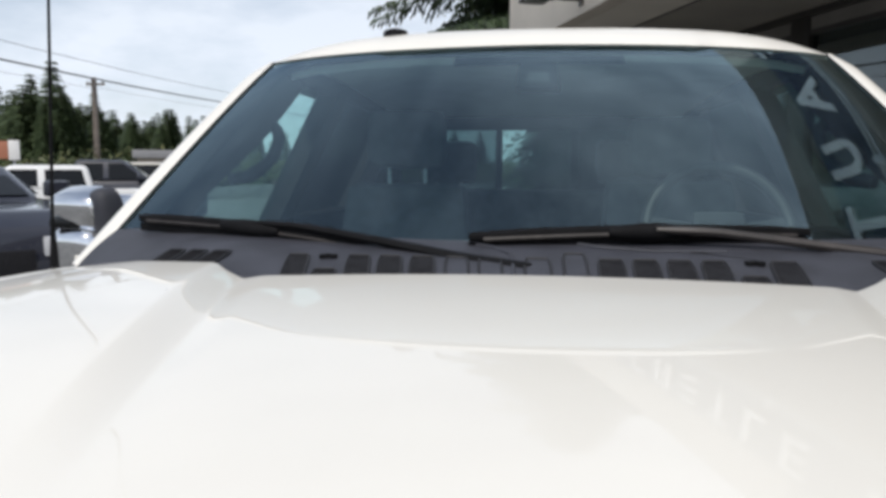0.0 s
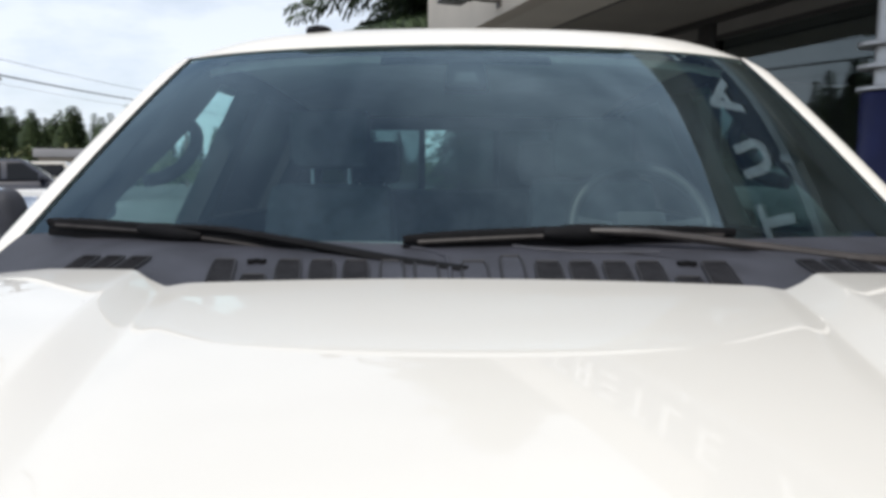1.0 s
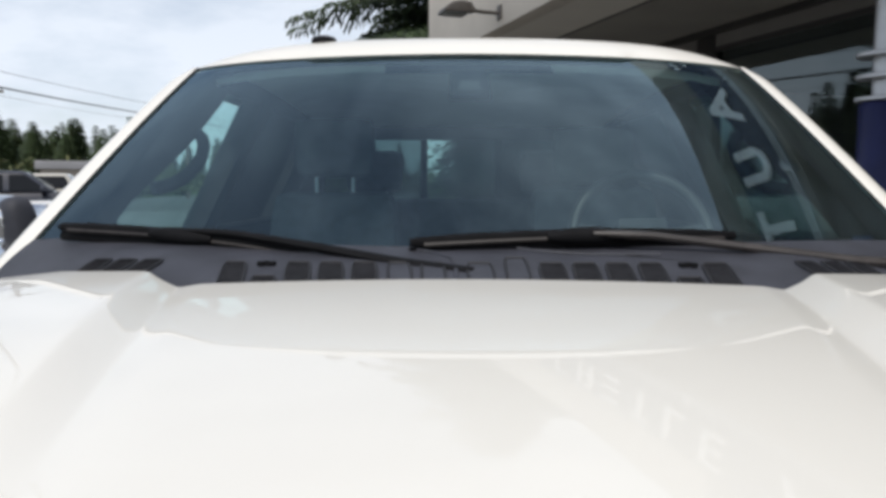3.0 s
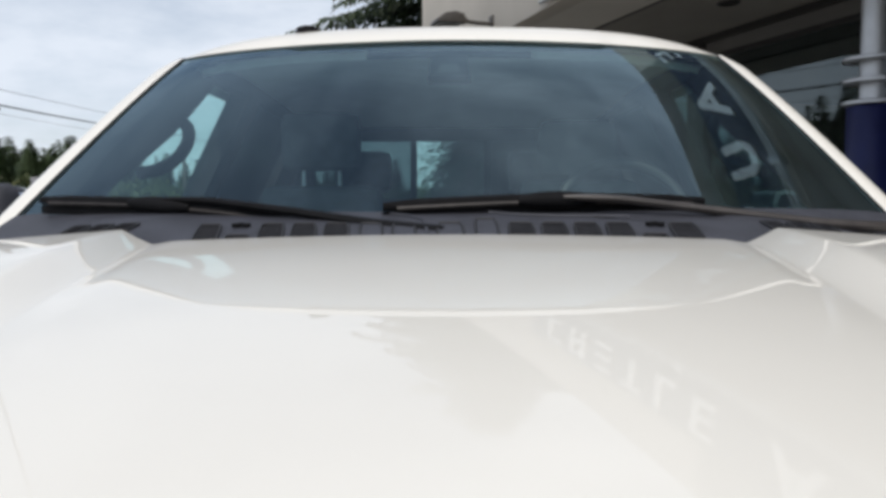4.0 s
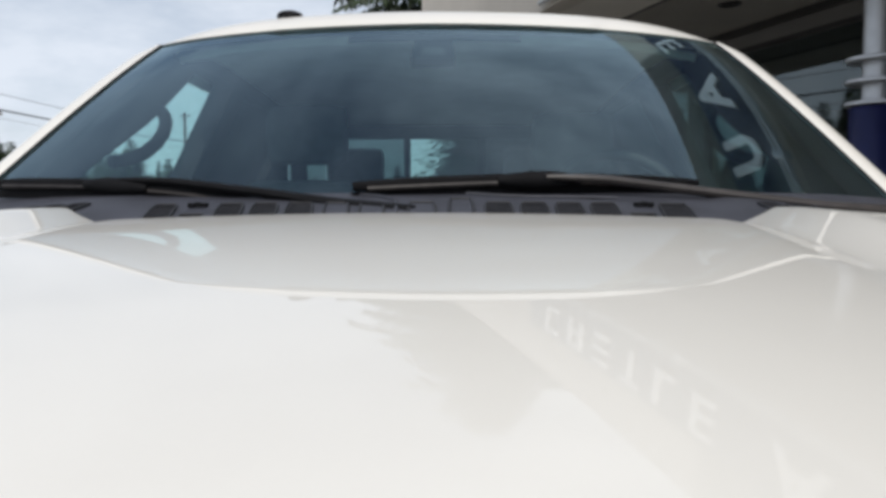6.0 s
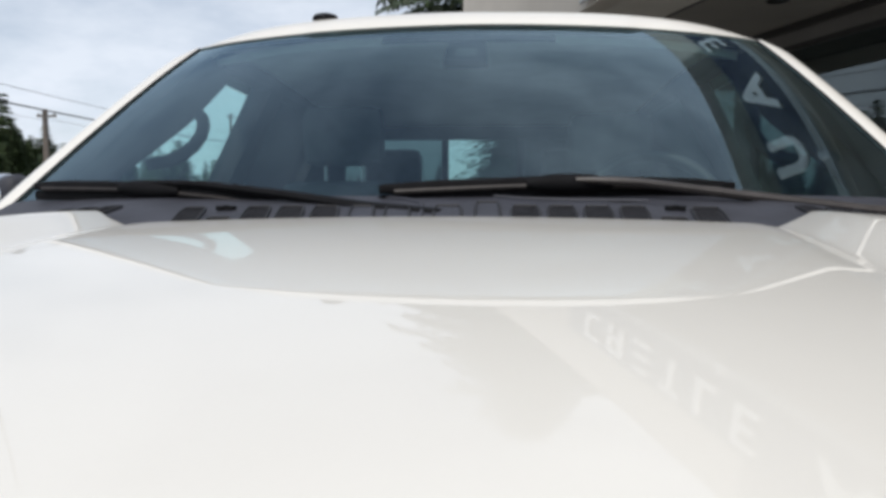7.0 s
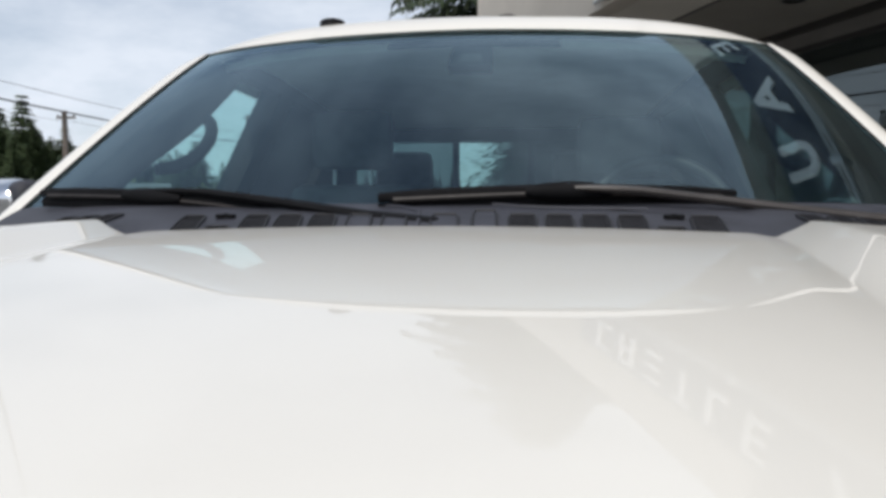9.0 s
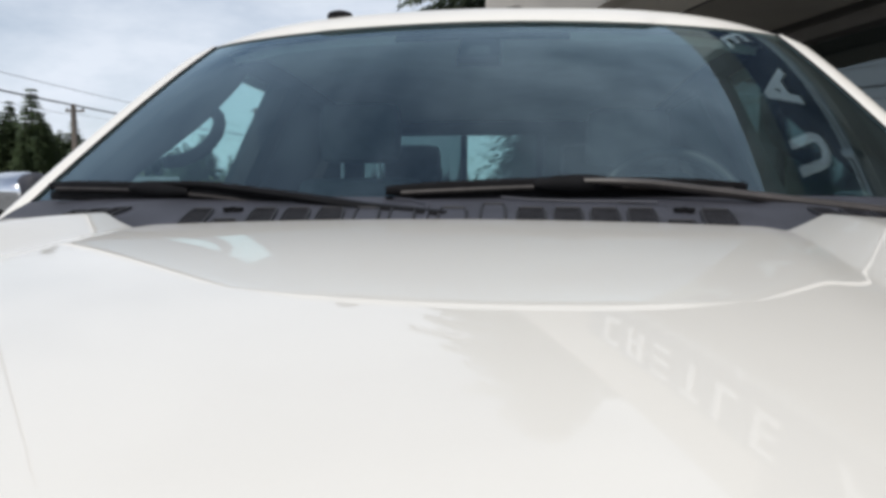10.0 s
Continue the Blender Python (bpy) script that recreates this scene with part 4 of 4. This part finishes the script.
# ---------------------------------------------------------------- trees
def conifer_mesh(height, radius, levels, per, twigs, seed, droop=0.35, start=0.08, size=1.0, taper=0.8):
    """Needle sprays along drooping branches: many small leaf-shaped blades."""
    rng = random.Random(seed)
    verts, faces = [], []
    for i in range(levels):
        k = start + (1 - start) * (i + rng.random() * 0.6) / levels
        z0 = height * k
        reach = radius * (1 - k) ** taper * (0.75 + 0.5 * rng.random()) + 0.05 * radius
        n = per if k < 0.8 else max(3, per - 3)
        for j in range(n):
            a = 2 * math.pi * (j + rng.random() * 0.8) / n + i
            L = reach * (0.65 + 0.5 * rng.random())
            ca, sa = math.cos(a), math.sin(a)
            for t in range(twigs):
                f = (t + 0.4 + 0.5 * rng.random()) / twigs
                r = L * f
                z = z0 + L * (0.10 * f - droop * f * f) + (rng.random() - 0.5) * 0.30 * L
                w = size * (0.30 + 0.70 * (1 - k)) * (0.10 + 0.20 * (1 - f)) * (0.6 + 0.8 * rng.random()) * (0.25 * radius)
                spread = (rng.random() - 0.5) * 2.4
                da, db = math.cos(a + spread), math.sin(a + spread)
                ln = w * (1.8 + 1.4 * rng.random())
                c = (ca * r, sa * r, z)
                tip = (c[0] + da * ln, c[1] + db * ln, z - ln * (0.15 + 0.5 * rng.random()))
                sx, sy = -db * w * 0.30, da * w * 0.30
                b = len(verts)
                mid = [(c[q] * 0.55 + tip[q] * 0.45) for q in range(3)]
                lift = w * 0.12
                verts += [c, (mid[0] + sx, mid[1] + sy, mid[2] - lift), tip, (mid[0] - sx, mid[1] - sy, mid[2] + lift)]
                faces += [(b, b + 1, b + 2), (b, b + 2, b + 3)]
    me = bpy.data.meshes.new("crown")
    me.from_pydata(verts, [], faces)
    return me


def conifer(label, height, radius, levels, per, twigs, seed, mat, m, group="", start=0.08, droop=0.35, size=1.0, taper=0.8):
    t = thing("fir_tree", label, "tree", m, group)
    part("trunk", rod([(0, 0, -0.3), (0.02 * radius, 0, height * 0.4), (0, 0.01 * radius, height * 0.98)], [height * 0.017 + 0.05, height * 0.011 + 0.02, 0.02], 8), BARK, t)
    me = conifer_mesh(height, radius, levels, per, twigs, seed, droop, start, size, taper)
    me.materials.append(mat)
    ob = new("crown", me)
    ob.parent = t
    return t


def limb_crown(height, radius, levels, per, start, seed):
    """A crown of limbs that bear side twigs, and twigs that bear hanging needle blades."""
    rng = random.Random(seed)
    verts, faces = [], []
    def blade(c, d, ln, w):
        side = Vector((-d.y, d.x, 0))
        side = side.normalized() * w if side.length > 1e-4 else Vector((w, 0, 0))
        mid, tip = c + d * ln * 0.45, c + d * ln + Vector((0, 0, -0.12 * ln))
        b = len(verts)
        verts.extend([tuple(c), tuple(mid + side + Vector((0, 0, -0.02))), tuple(tip), tuple(mid - side + Vector((0, 0, 0.02)))])
        faces.extend([(b, b + 1, b + 2), (b, b + 2, b + 3)])
    for i in range(levels):
        k = start + (1 - start) * (i + 0.5 * rng.random()) / levels
        reach = radius * (1 - k) ** 0.68 * (0.74 + 0.32 * rng.random()) + 0.15
        n = per if k < 0.75 else per - 4
        for j in range(n):
            a = 2 * math.pi * (j + 0.7 * rng.random()) / n + 0.7 * i
            L = reach * (0.56 + 0.26 * rng.random() if rng.random() < 0.68 else 0.80 + 0.18 * rng.random())
            out = Vector((math.cos(a), math.sin(a), 0))
            cross = Vector((-out.y, out.x, 0))
            steps = max(5, int(L / 0.15))
            for t in range(1, steps + 1):
                f = t / steps
                c = out * L * f + Vector((0, 0, height * k + L * (0.12 * f - 0.30 * f * f))) + cross * 0.03 * L * math.sin(5 * f + i)
                for sgn in (-1, 1):
                    tw = (0.27 * L * (1 - f) ** 0.7 * min(1, 0.35 + 2.0 * f) + 0.16) * (0.7 + 0.6 * rng.random())
                    d = (out * (0.55 + 0.4 * rng.random()) + cross * sgn * (0.8 + 0.3 * rng.random()) + Vector((0, 0, -0.16 - 0.30 * rng.random()))).normalized()
                    for q in range(max(3, int(tw / 0.09))):
                        g = (q + rng.random()) / max(3, int(tw / 0.09))
                        p = c + d * tw * g + Vector((0, 0, -0.10 * tw * g * g))
                        e = (d + Vector((rng.random() - 0.5, rng.random() - 0.5, -0.45 - 0.7 * rng.random()))).normalized()
                        blade(p, e, 0.15 + 0.12 * rng.random(), 0.030 + 0.018 * rng.random())
    me = bpy.data.meshes.new("crown")
    me.from_pydata(verts, [], faces)
    return me


# tall fir just past the building's end
tall_fir = thing("fir_tree", "tall dark green fir with drooping branches beside the building", "tree", pose(1.25, 19.8, 0))
part("trunk", rod([(0, 0, -0.3), (0.08, 0, 5.5), (0, 0.05, 13.3)], [0.36, 0.22, 0.02], 12), BARK, tall_fir)
crown_mesh = limb_crown(13.7, 10.5, 16, 17, 0.38, 5)
crown_mesh.materials.append(NEEDLE)
crown_ob = new("crown", crown_mesh)
crown_ob.parent = tall_fir

conifer("dense dark evergreen shrub by the building's end", 4.6, 1.6, 40, 30, 34, 11, NEEDLE, pose(0.70, 12.4, 0), start=0.02, size=1.7, taper=0.45)

kinds = [conifer("dark conifer in the wood beyond the street", h, r, 32, 10, 16, 20 + i, HAZED_NEEDLE, pose(0, 0, 0), "conifers along the street", start=0.03, size=2.6, taper=1.0)
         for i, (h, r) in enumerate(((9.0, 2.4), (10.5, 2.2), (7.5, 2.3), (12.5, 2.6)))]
rng = random.Random(7)
spots = []
def wood(az0, az1, d0, d1, elev0, elev1, n):
    for i in range(n):
        az = az0 + (az1 - az0) * (i + rng.random() * 0.9) / n
        spots.append((az, d0 + (d1 - d0) * rng.random(), elev0 + (elev1 - elev0) * rng.random()))
spots += [(-33.9, 62, 7.2), (-34.9, 64, 5.4), (-35.6, 60, 5.6), (-36.6, 63, 4.9), (-33.0, 66, 4.9), (-32.3, 68, 4.6), (-37.8, 62, 4.4), (-34.3, 60, 6.0), (-35.2, 66, 6.3), (-33.4, 61, 5.5), (-36.2, 61, 5.2), (-34.6, 58, 4.4), (-32.7, 62, 4.2), (-35.9, 59, 4.5), (-33.7, 59, 4.0), (-56.5, 60, 8.4), (-58.0, 60, 8.0), (-55.0, 61, 7.7), (-57.2, 62, 8.5), (-54.0, 60, 7.0), (-59.2, 61, 7.6)]
wood(-62, -37, 58, 70, 4.0, 6.5, 26)
wood(-38, -31.5, 64, 74, 3.2, 4.6, 16)
wood(-39, -31, 70, 78, 3.6, 5.4, 22)
wood(-32.5, -26.2, 80, 98, 2.4, 4.4, 40)
wood(-25.4, -23.0, 84, 96, 3.2, 4.6, 6)
wood(-23, -4, 95, 120, 2.0, 3.4, 26)
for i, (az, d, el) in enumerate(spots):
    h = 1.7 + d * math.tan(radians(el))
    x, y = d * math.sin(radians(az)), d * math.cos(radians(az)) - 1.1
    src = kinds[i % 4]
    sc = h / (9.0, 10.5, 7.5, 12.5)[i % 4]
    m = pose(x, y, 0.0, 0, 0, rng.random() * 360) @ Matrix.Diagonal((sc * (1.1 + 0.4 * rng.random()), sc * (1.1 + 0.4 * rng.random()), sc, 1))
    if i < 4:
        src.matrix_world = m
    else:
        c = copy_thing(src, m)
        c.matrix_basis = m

# understorey along the bank
verts, faces = [], []
for i in range(60000):
    az = radians(-64 + 62 * rng.random())
    d = 46 + 30 * rng.random()
    if i % 4 == 0:
        az, d = radians(-14 + 22 * rng.random()), 58 + 12 * rng.random()
    top = 0.5 + 2.6 * (0.4 + 0.6 * noise.noise((az * 9, d * 0.1, 0))) * rng.random()
    c = Vector((d * math.sin(az), d * math.cos(az), max(0.3, top + 0.6)))
    s = 0.07 + 0.13 * rng.random()
    a = Vector((rng.random() - 0.5, rng.random() - 0.5, rng.random() - 0.5)).normalized() * s
    b = Vector((rng.random() - 0.5, rng.random() - 0.5, rng.random() - 0.5)).normalized() * s
    k = len(verts)
    verts += [c - a, c + b * 0.6, c + a, c - b * 0.6]
    faces += [(k, k + 1, k + 2, k + 3)]
me = bpy.data.meshes.new("undergrowth")
me.from_pydata([tuple(v) for v in verts], [], faces)
me.materials.append(LEAF)
tagged(new("undergrowth", me), "green and yellowish brush under the conifers", "bushes", kind="stuff")

# ---------------------------------------------------------------- poles and wires
def utility_pole(x, y, h):
    p = thing("utility_pole", "weathered wooden utility pole with a crossarm", "utility pole", pose(x, y, 0, 0, 0, 4), "poles along the street")
    part("mast", rod([(0, 0, -0.3), (0.02, 0, h * 0.5), (0.0, 0, h)], [0.19, 0.165, 0.14], 12), POLE, p)
    part("crossarm", boxed(-0.55, 0.55, 0.13, 0.23, h - 0.42, h - 0.30, 0.01), POLE, p)
    for dx in (-0.45, 0.45):
        part("insulator", lathe(bmesh.new(), [(0.02, 0), (0.05, 0.03), (0.045, 0.10), (0.02, 0.12)], (dx, 0.18, h - 0.30), 8), CABLE, p)
    return p


POLES = [(-22.6, 2.0, 8.2), (-25.2, 40.2, 6.95), (-27.2, 76.0, 11.0), (-29.0, 118.0, 12.0)]
for p in POLES:
    utility_pole(*p)


def wire(a, b, sag, r, name="overhead_wire", label="dark overhead wire between poles"):
    a, b = Vector(a), Vector(b)
    pts = []
    for t in span(0, 1, 17):
        q = a.lerp(b, t)
        q.z -= 4 * sag * t * (1 - t)
        pts.append(q)
    w = link_mesh(name, rod(pts, r, 6), CABLE)
    tagged(w, label, "overhead wire", "overhead wires")


CABLE_Z = (6.75, 6.90, 8.05, 9.0)
for i in range(3):
    (x0, y0, h0), (x1, y1, h1) = POLES[i], POLES[i + 1]
    z0, z1 = CABLE_Z[i], CABLE_Z[i + 1]
    wire((x0, y0 + 0.1, z0), (x1, y1 + 0.1, z1), 0.15, 0.048, label="thick dark cable bundle between street poles")
    wire((x0 - 0.5, y0, z0 + 1.0), (x1 - 0.5, y1, z1 + 1.0), 0.15, 0.017)
    wire((x0 + 0.2, y0 + 0.1, z0 - 0.5), (x1 + 0.2, y1 + 0.1, z1 - 0.6), 0.2, 0.010)
# ---------------------------------------------------------------- other vehicles and far things
def vehicle(name, label, category, m, paint, length, width, height, belt, hood_len, hood_h, cab_end, bed_h=None):
    """A parked car in its own axes: nose towards +x."""
    v = thing(name, label, category, m)
    hl, w = length / 2, width / 2
    rear_h = bed_h or belt
    body = [(-hl, 0.45), (-hl, rear_h - 0.08), (-hl + 0.08, rear_h), (cab_end, rear_h + 0.01), (hl - hood_len, belt), (hl - 0.35, hood_h), (hl - 0.06, hood_h - 0.14), (hl, hood_h - 0.40), (hl, 0.45), (hl - 0.2, 0.32), (-hl + 0.2, 0.32)]
    bm = bmesh.new()
    prism(bm, body, "y", -w, w, 0.06)
    part("body", bm, paint, v, angle=50)
    a0, a1 = cab_end, hl - hood_len
    bm = bmesh.new()
    low = [(a0, belt - 0.02), (a1, belt - 0.02)]
    top = [(a0 + (0.12 if bed_h else 0.35), height), (a1 - 0.75, height)]
    ring = []
    for s in (-1, 1):
        ring.append([bm.verts.new((low[0][0], s * (w - 0.05), low[0][1])), bm.verts.new((low[1][0], s * (w - 0.05), low[1][1])),
                     bm.verts.new((top[1][0], s * (w - 0.24), top[1][1])), bm.verts.new((top[0][0], s * (w - 0.24), top[0][1]))])
    a, b = ring
    bm.faces.new(a), bm.faces.new(list(reversed(b)))
    for i in range(4):
        k = (i + 1) % 4
        bm.faces.new((a[i], b[i], b[k], a[k]))
    bmesh.ops.bevel(bm, geom=list(bm.edges), offset=0.12, segments=4, affect="EDGES", profile=0.55)
    part("cabin", bm, paint, v, angle=50)
    # side windows, windscreen and back glass stand a little proud of the cabin
    def lean(s, x, z, out):
        k = (z - belt) / (height - belt)
        return (x, s * (w - 0.05 - 0.19 * k + out), z)
    z0, z1 = belt + 0.05, height - 0.10
    fr = lambda z: a1 - 0.75 * (z - belt) / (height - belt)
    bk = lambda z: a0 + (0.12 if bed_h else 0.35) * (z - belt) / (height - belt)
    mid = (a0 + a1) / 2 - 0.15
    for s in (-1, 1):
        for x0f, x1f in ((lambda z: bk(z) + 0.14, lambda z: mid - 0.07), (lambda z: mid + 0.07, lambda z: fr(z) - 0.14)):
            bm = bmesh.new()
            q = [(x0f(z0), z0), (x1f(z0), z0), (x1f(z1), z1), (x0f(z1), z1)]
            o = [bm.verts.new(lean(s, x, z, 0.006)) for x, z in q]
            n = [bm.verts.new(lean(s, x, z, -0.02)) for x, z in q]
            bm.faces.new(o), bm.faces.new(list(reversed(n)))
            for i in range(4):
                k = (i + 1) % 4
                bm.faces.new((o[i], o[k], n[k], n[i]))
            part("side_window", bm, CAR_GLASS, v, smooth=False)
    for f, sgn, nm in ((fr, 1, "windscreen"), (bk, -1, "back_glass")):
        bm = bmesh.new()
        o = [bm.verts.new((f(z) + sgn * 0.006, y * (w - 0.16 - 0.19 * (z - belt) / (height - belt)), z)) for z, y in ((z0, -1), (z0, 1), (z1, 1), (z1, -1))]
        n = [bm.verts.new(u.co + Vector((-sgn * 0.03, 0, 0))) for u in o]
        bm.faces.new(o), bm.faces.new(list(reversed(n)))
        for i in range(4):
            k = (i + 1) % 4
            bm.faces.new((o[i], o[k], n[k], n[i]))
        part(nm, bm, CAR_GLASS, v, smooth=False)
    for s in (-1, 1):
        part("headlight", boxed(hl - 0.10, hl + 0.012, s * (w - 0.25) - 0.17, s * (w - 0.25) + 0.17, hood_h - 0.36, hood_h - 0.20, 0.02), LIGHT_LENS, v)
        part("tail_light", boxed(-hl - 0.01, -hl + 0.06, s * (w - 0.12) - 0.08, s * (w - 0.12) + 0.08, rear_h - 0.40, rear_h - 0.12, 0.015), RED_LENS, v)
        part("door_mirror", boxed(a1 - 0.38, a1 - 0.22, s * (w + 0.10) - 0.11, s * (w + 0.10) + 0.11, belt + 0.02, belt + 0.18, 0.03), paint, v)
        for x in (hl - 0.85, -hl + 0.95):
            r = 0.36
            t = part("wheel", lathe(bmesh.new(), [(r * 0.6, -0.11), (r * 0.93, -0.11), (r, -0.08), (r, 0.08), (r * 0.93, 0.11), (r * 0.6, 0.11)], (x, s * (w - 0.10), r), 24, "y"), RUBBER, v)
            part("wheel_rim", lathe(bmesh.new(), [(0.04, -0.105), (r * 0.6, -0.115), (r * 0.6, 0.115), (0.04, 0.105)], (x, s * (w - 0.10), r), 16, "y"), ALLOY, t)
    part("front_grille", boxed(hl - 0.05, hl + 0.014, -w * 0.5, w * 0.5, hood_h - 0.55, hood_h - 0.30, 0.01), VENT, v)
    return v


vehicle("suv", "dark grey sport utility vehicle parked facing the lane", "car", pose(-6.05, 5.65, 0, 0, 0, -42), CAR_DARK, 4.9, 1.95, 1.74, 1.41, 1.35, 1.37, -2.2)
vehicle("pickup_truck", "white crew-cab pickup parked across the lot", "pickup truck", pose(-10.85, 14.6, 0, 0, 0, 215), CAR_WHITE, 5.8, 1.95, 1.80, 1.30, 1.5, 1.22, -0.95, bed_h=1.27)
vehicle("pickup_truck", "black pickup parked beyond the white one", "pickup truck", pose(-12.4, 19.6, 0, 0, 0, 25), CAR_DARK, 5.6, 1.95, 1.98, 1.40, 1.5, 1.30, -0.8, bed_h=1.35)
vehicle("van", "pale beige passenger van parked at the far row", "van", pose(-16.4, 26.5, 0, 0, 0, 200), CAR_BEIGE, 5.2, 2.0, 2.0, 1.40, 1.1, 1.25, -2.4)

shed = thing("roadside_building", "small tan building with a grey flat roof across the street", "building", pose(-21.9, 41.9, 0, 0, 0, 28))
part("wall", boxed(-1.5, 1.5, -3, 3, 0, 2.35, 0.02), TAN, shed)
part("roof", boxed(-1.75, 1.75, -3.3, 3.3, 2.352, 2.80, 0.03), ROOF_GREY, shed)
part("window", boxed(-0.5, 0.6, -3.03, -2.99, 0.9, 1.9, 0.01), CAR_GLASS, shed)

board = thing("roadside_sign", "orange-red roadside signboard with a white end panel on posts", "sign", pose(-25.4, 32.5, 0, 0, 0, 36))
part("panel", boxed(-1.7, 0.32, -0.06, 0.06, 2.2, 3.05, 0.02), BOARD_RED, board)
part("end_panel", boxed(0.322, 0.80, -0.07, 0.07, 2.15, 3.1, 0.02), BOARD_WHITE, board)
for x in (-1.4, 0.55):
    part("post", rod([(x, 0.09, 0), (x, 0.09, 3.0)], 0.05, 8), STEEL, board)
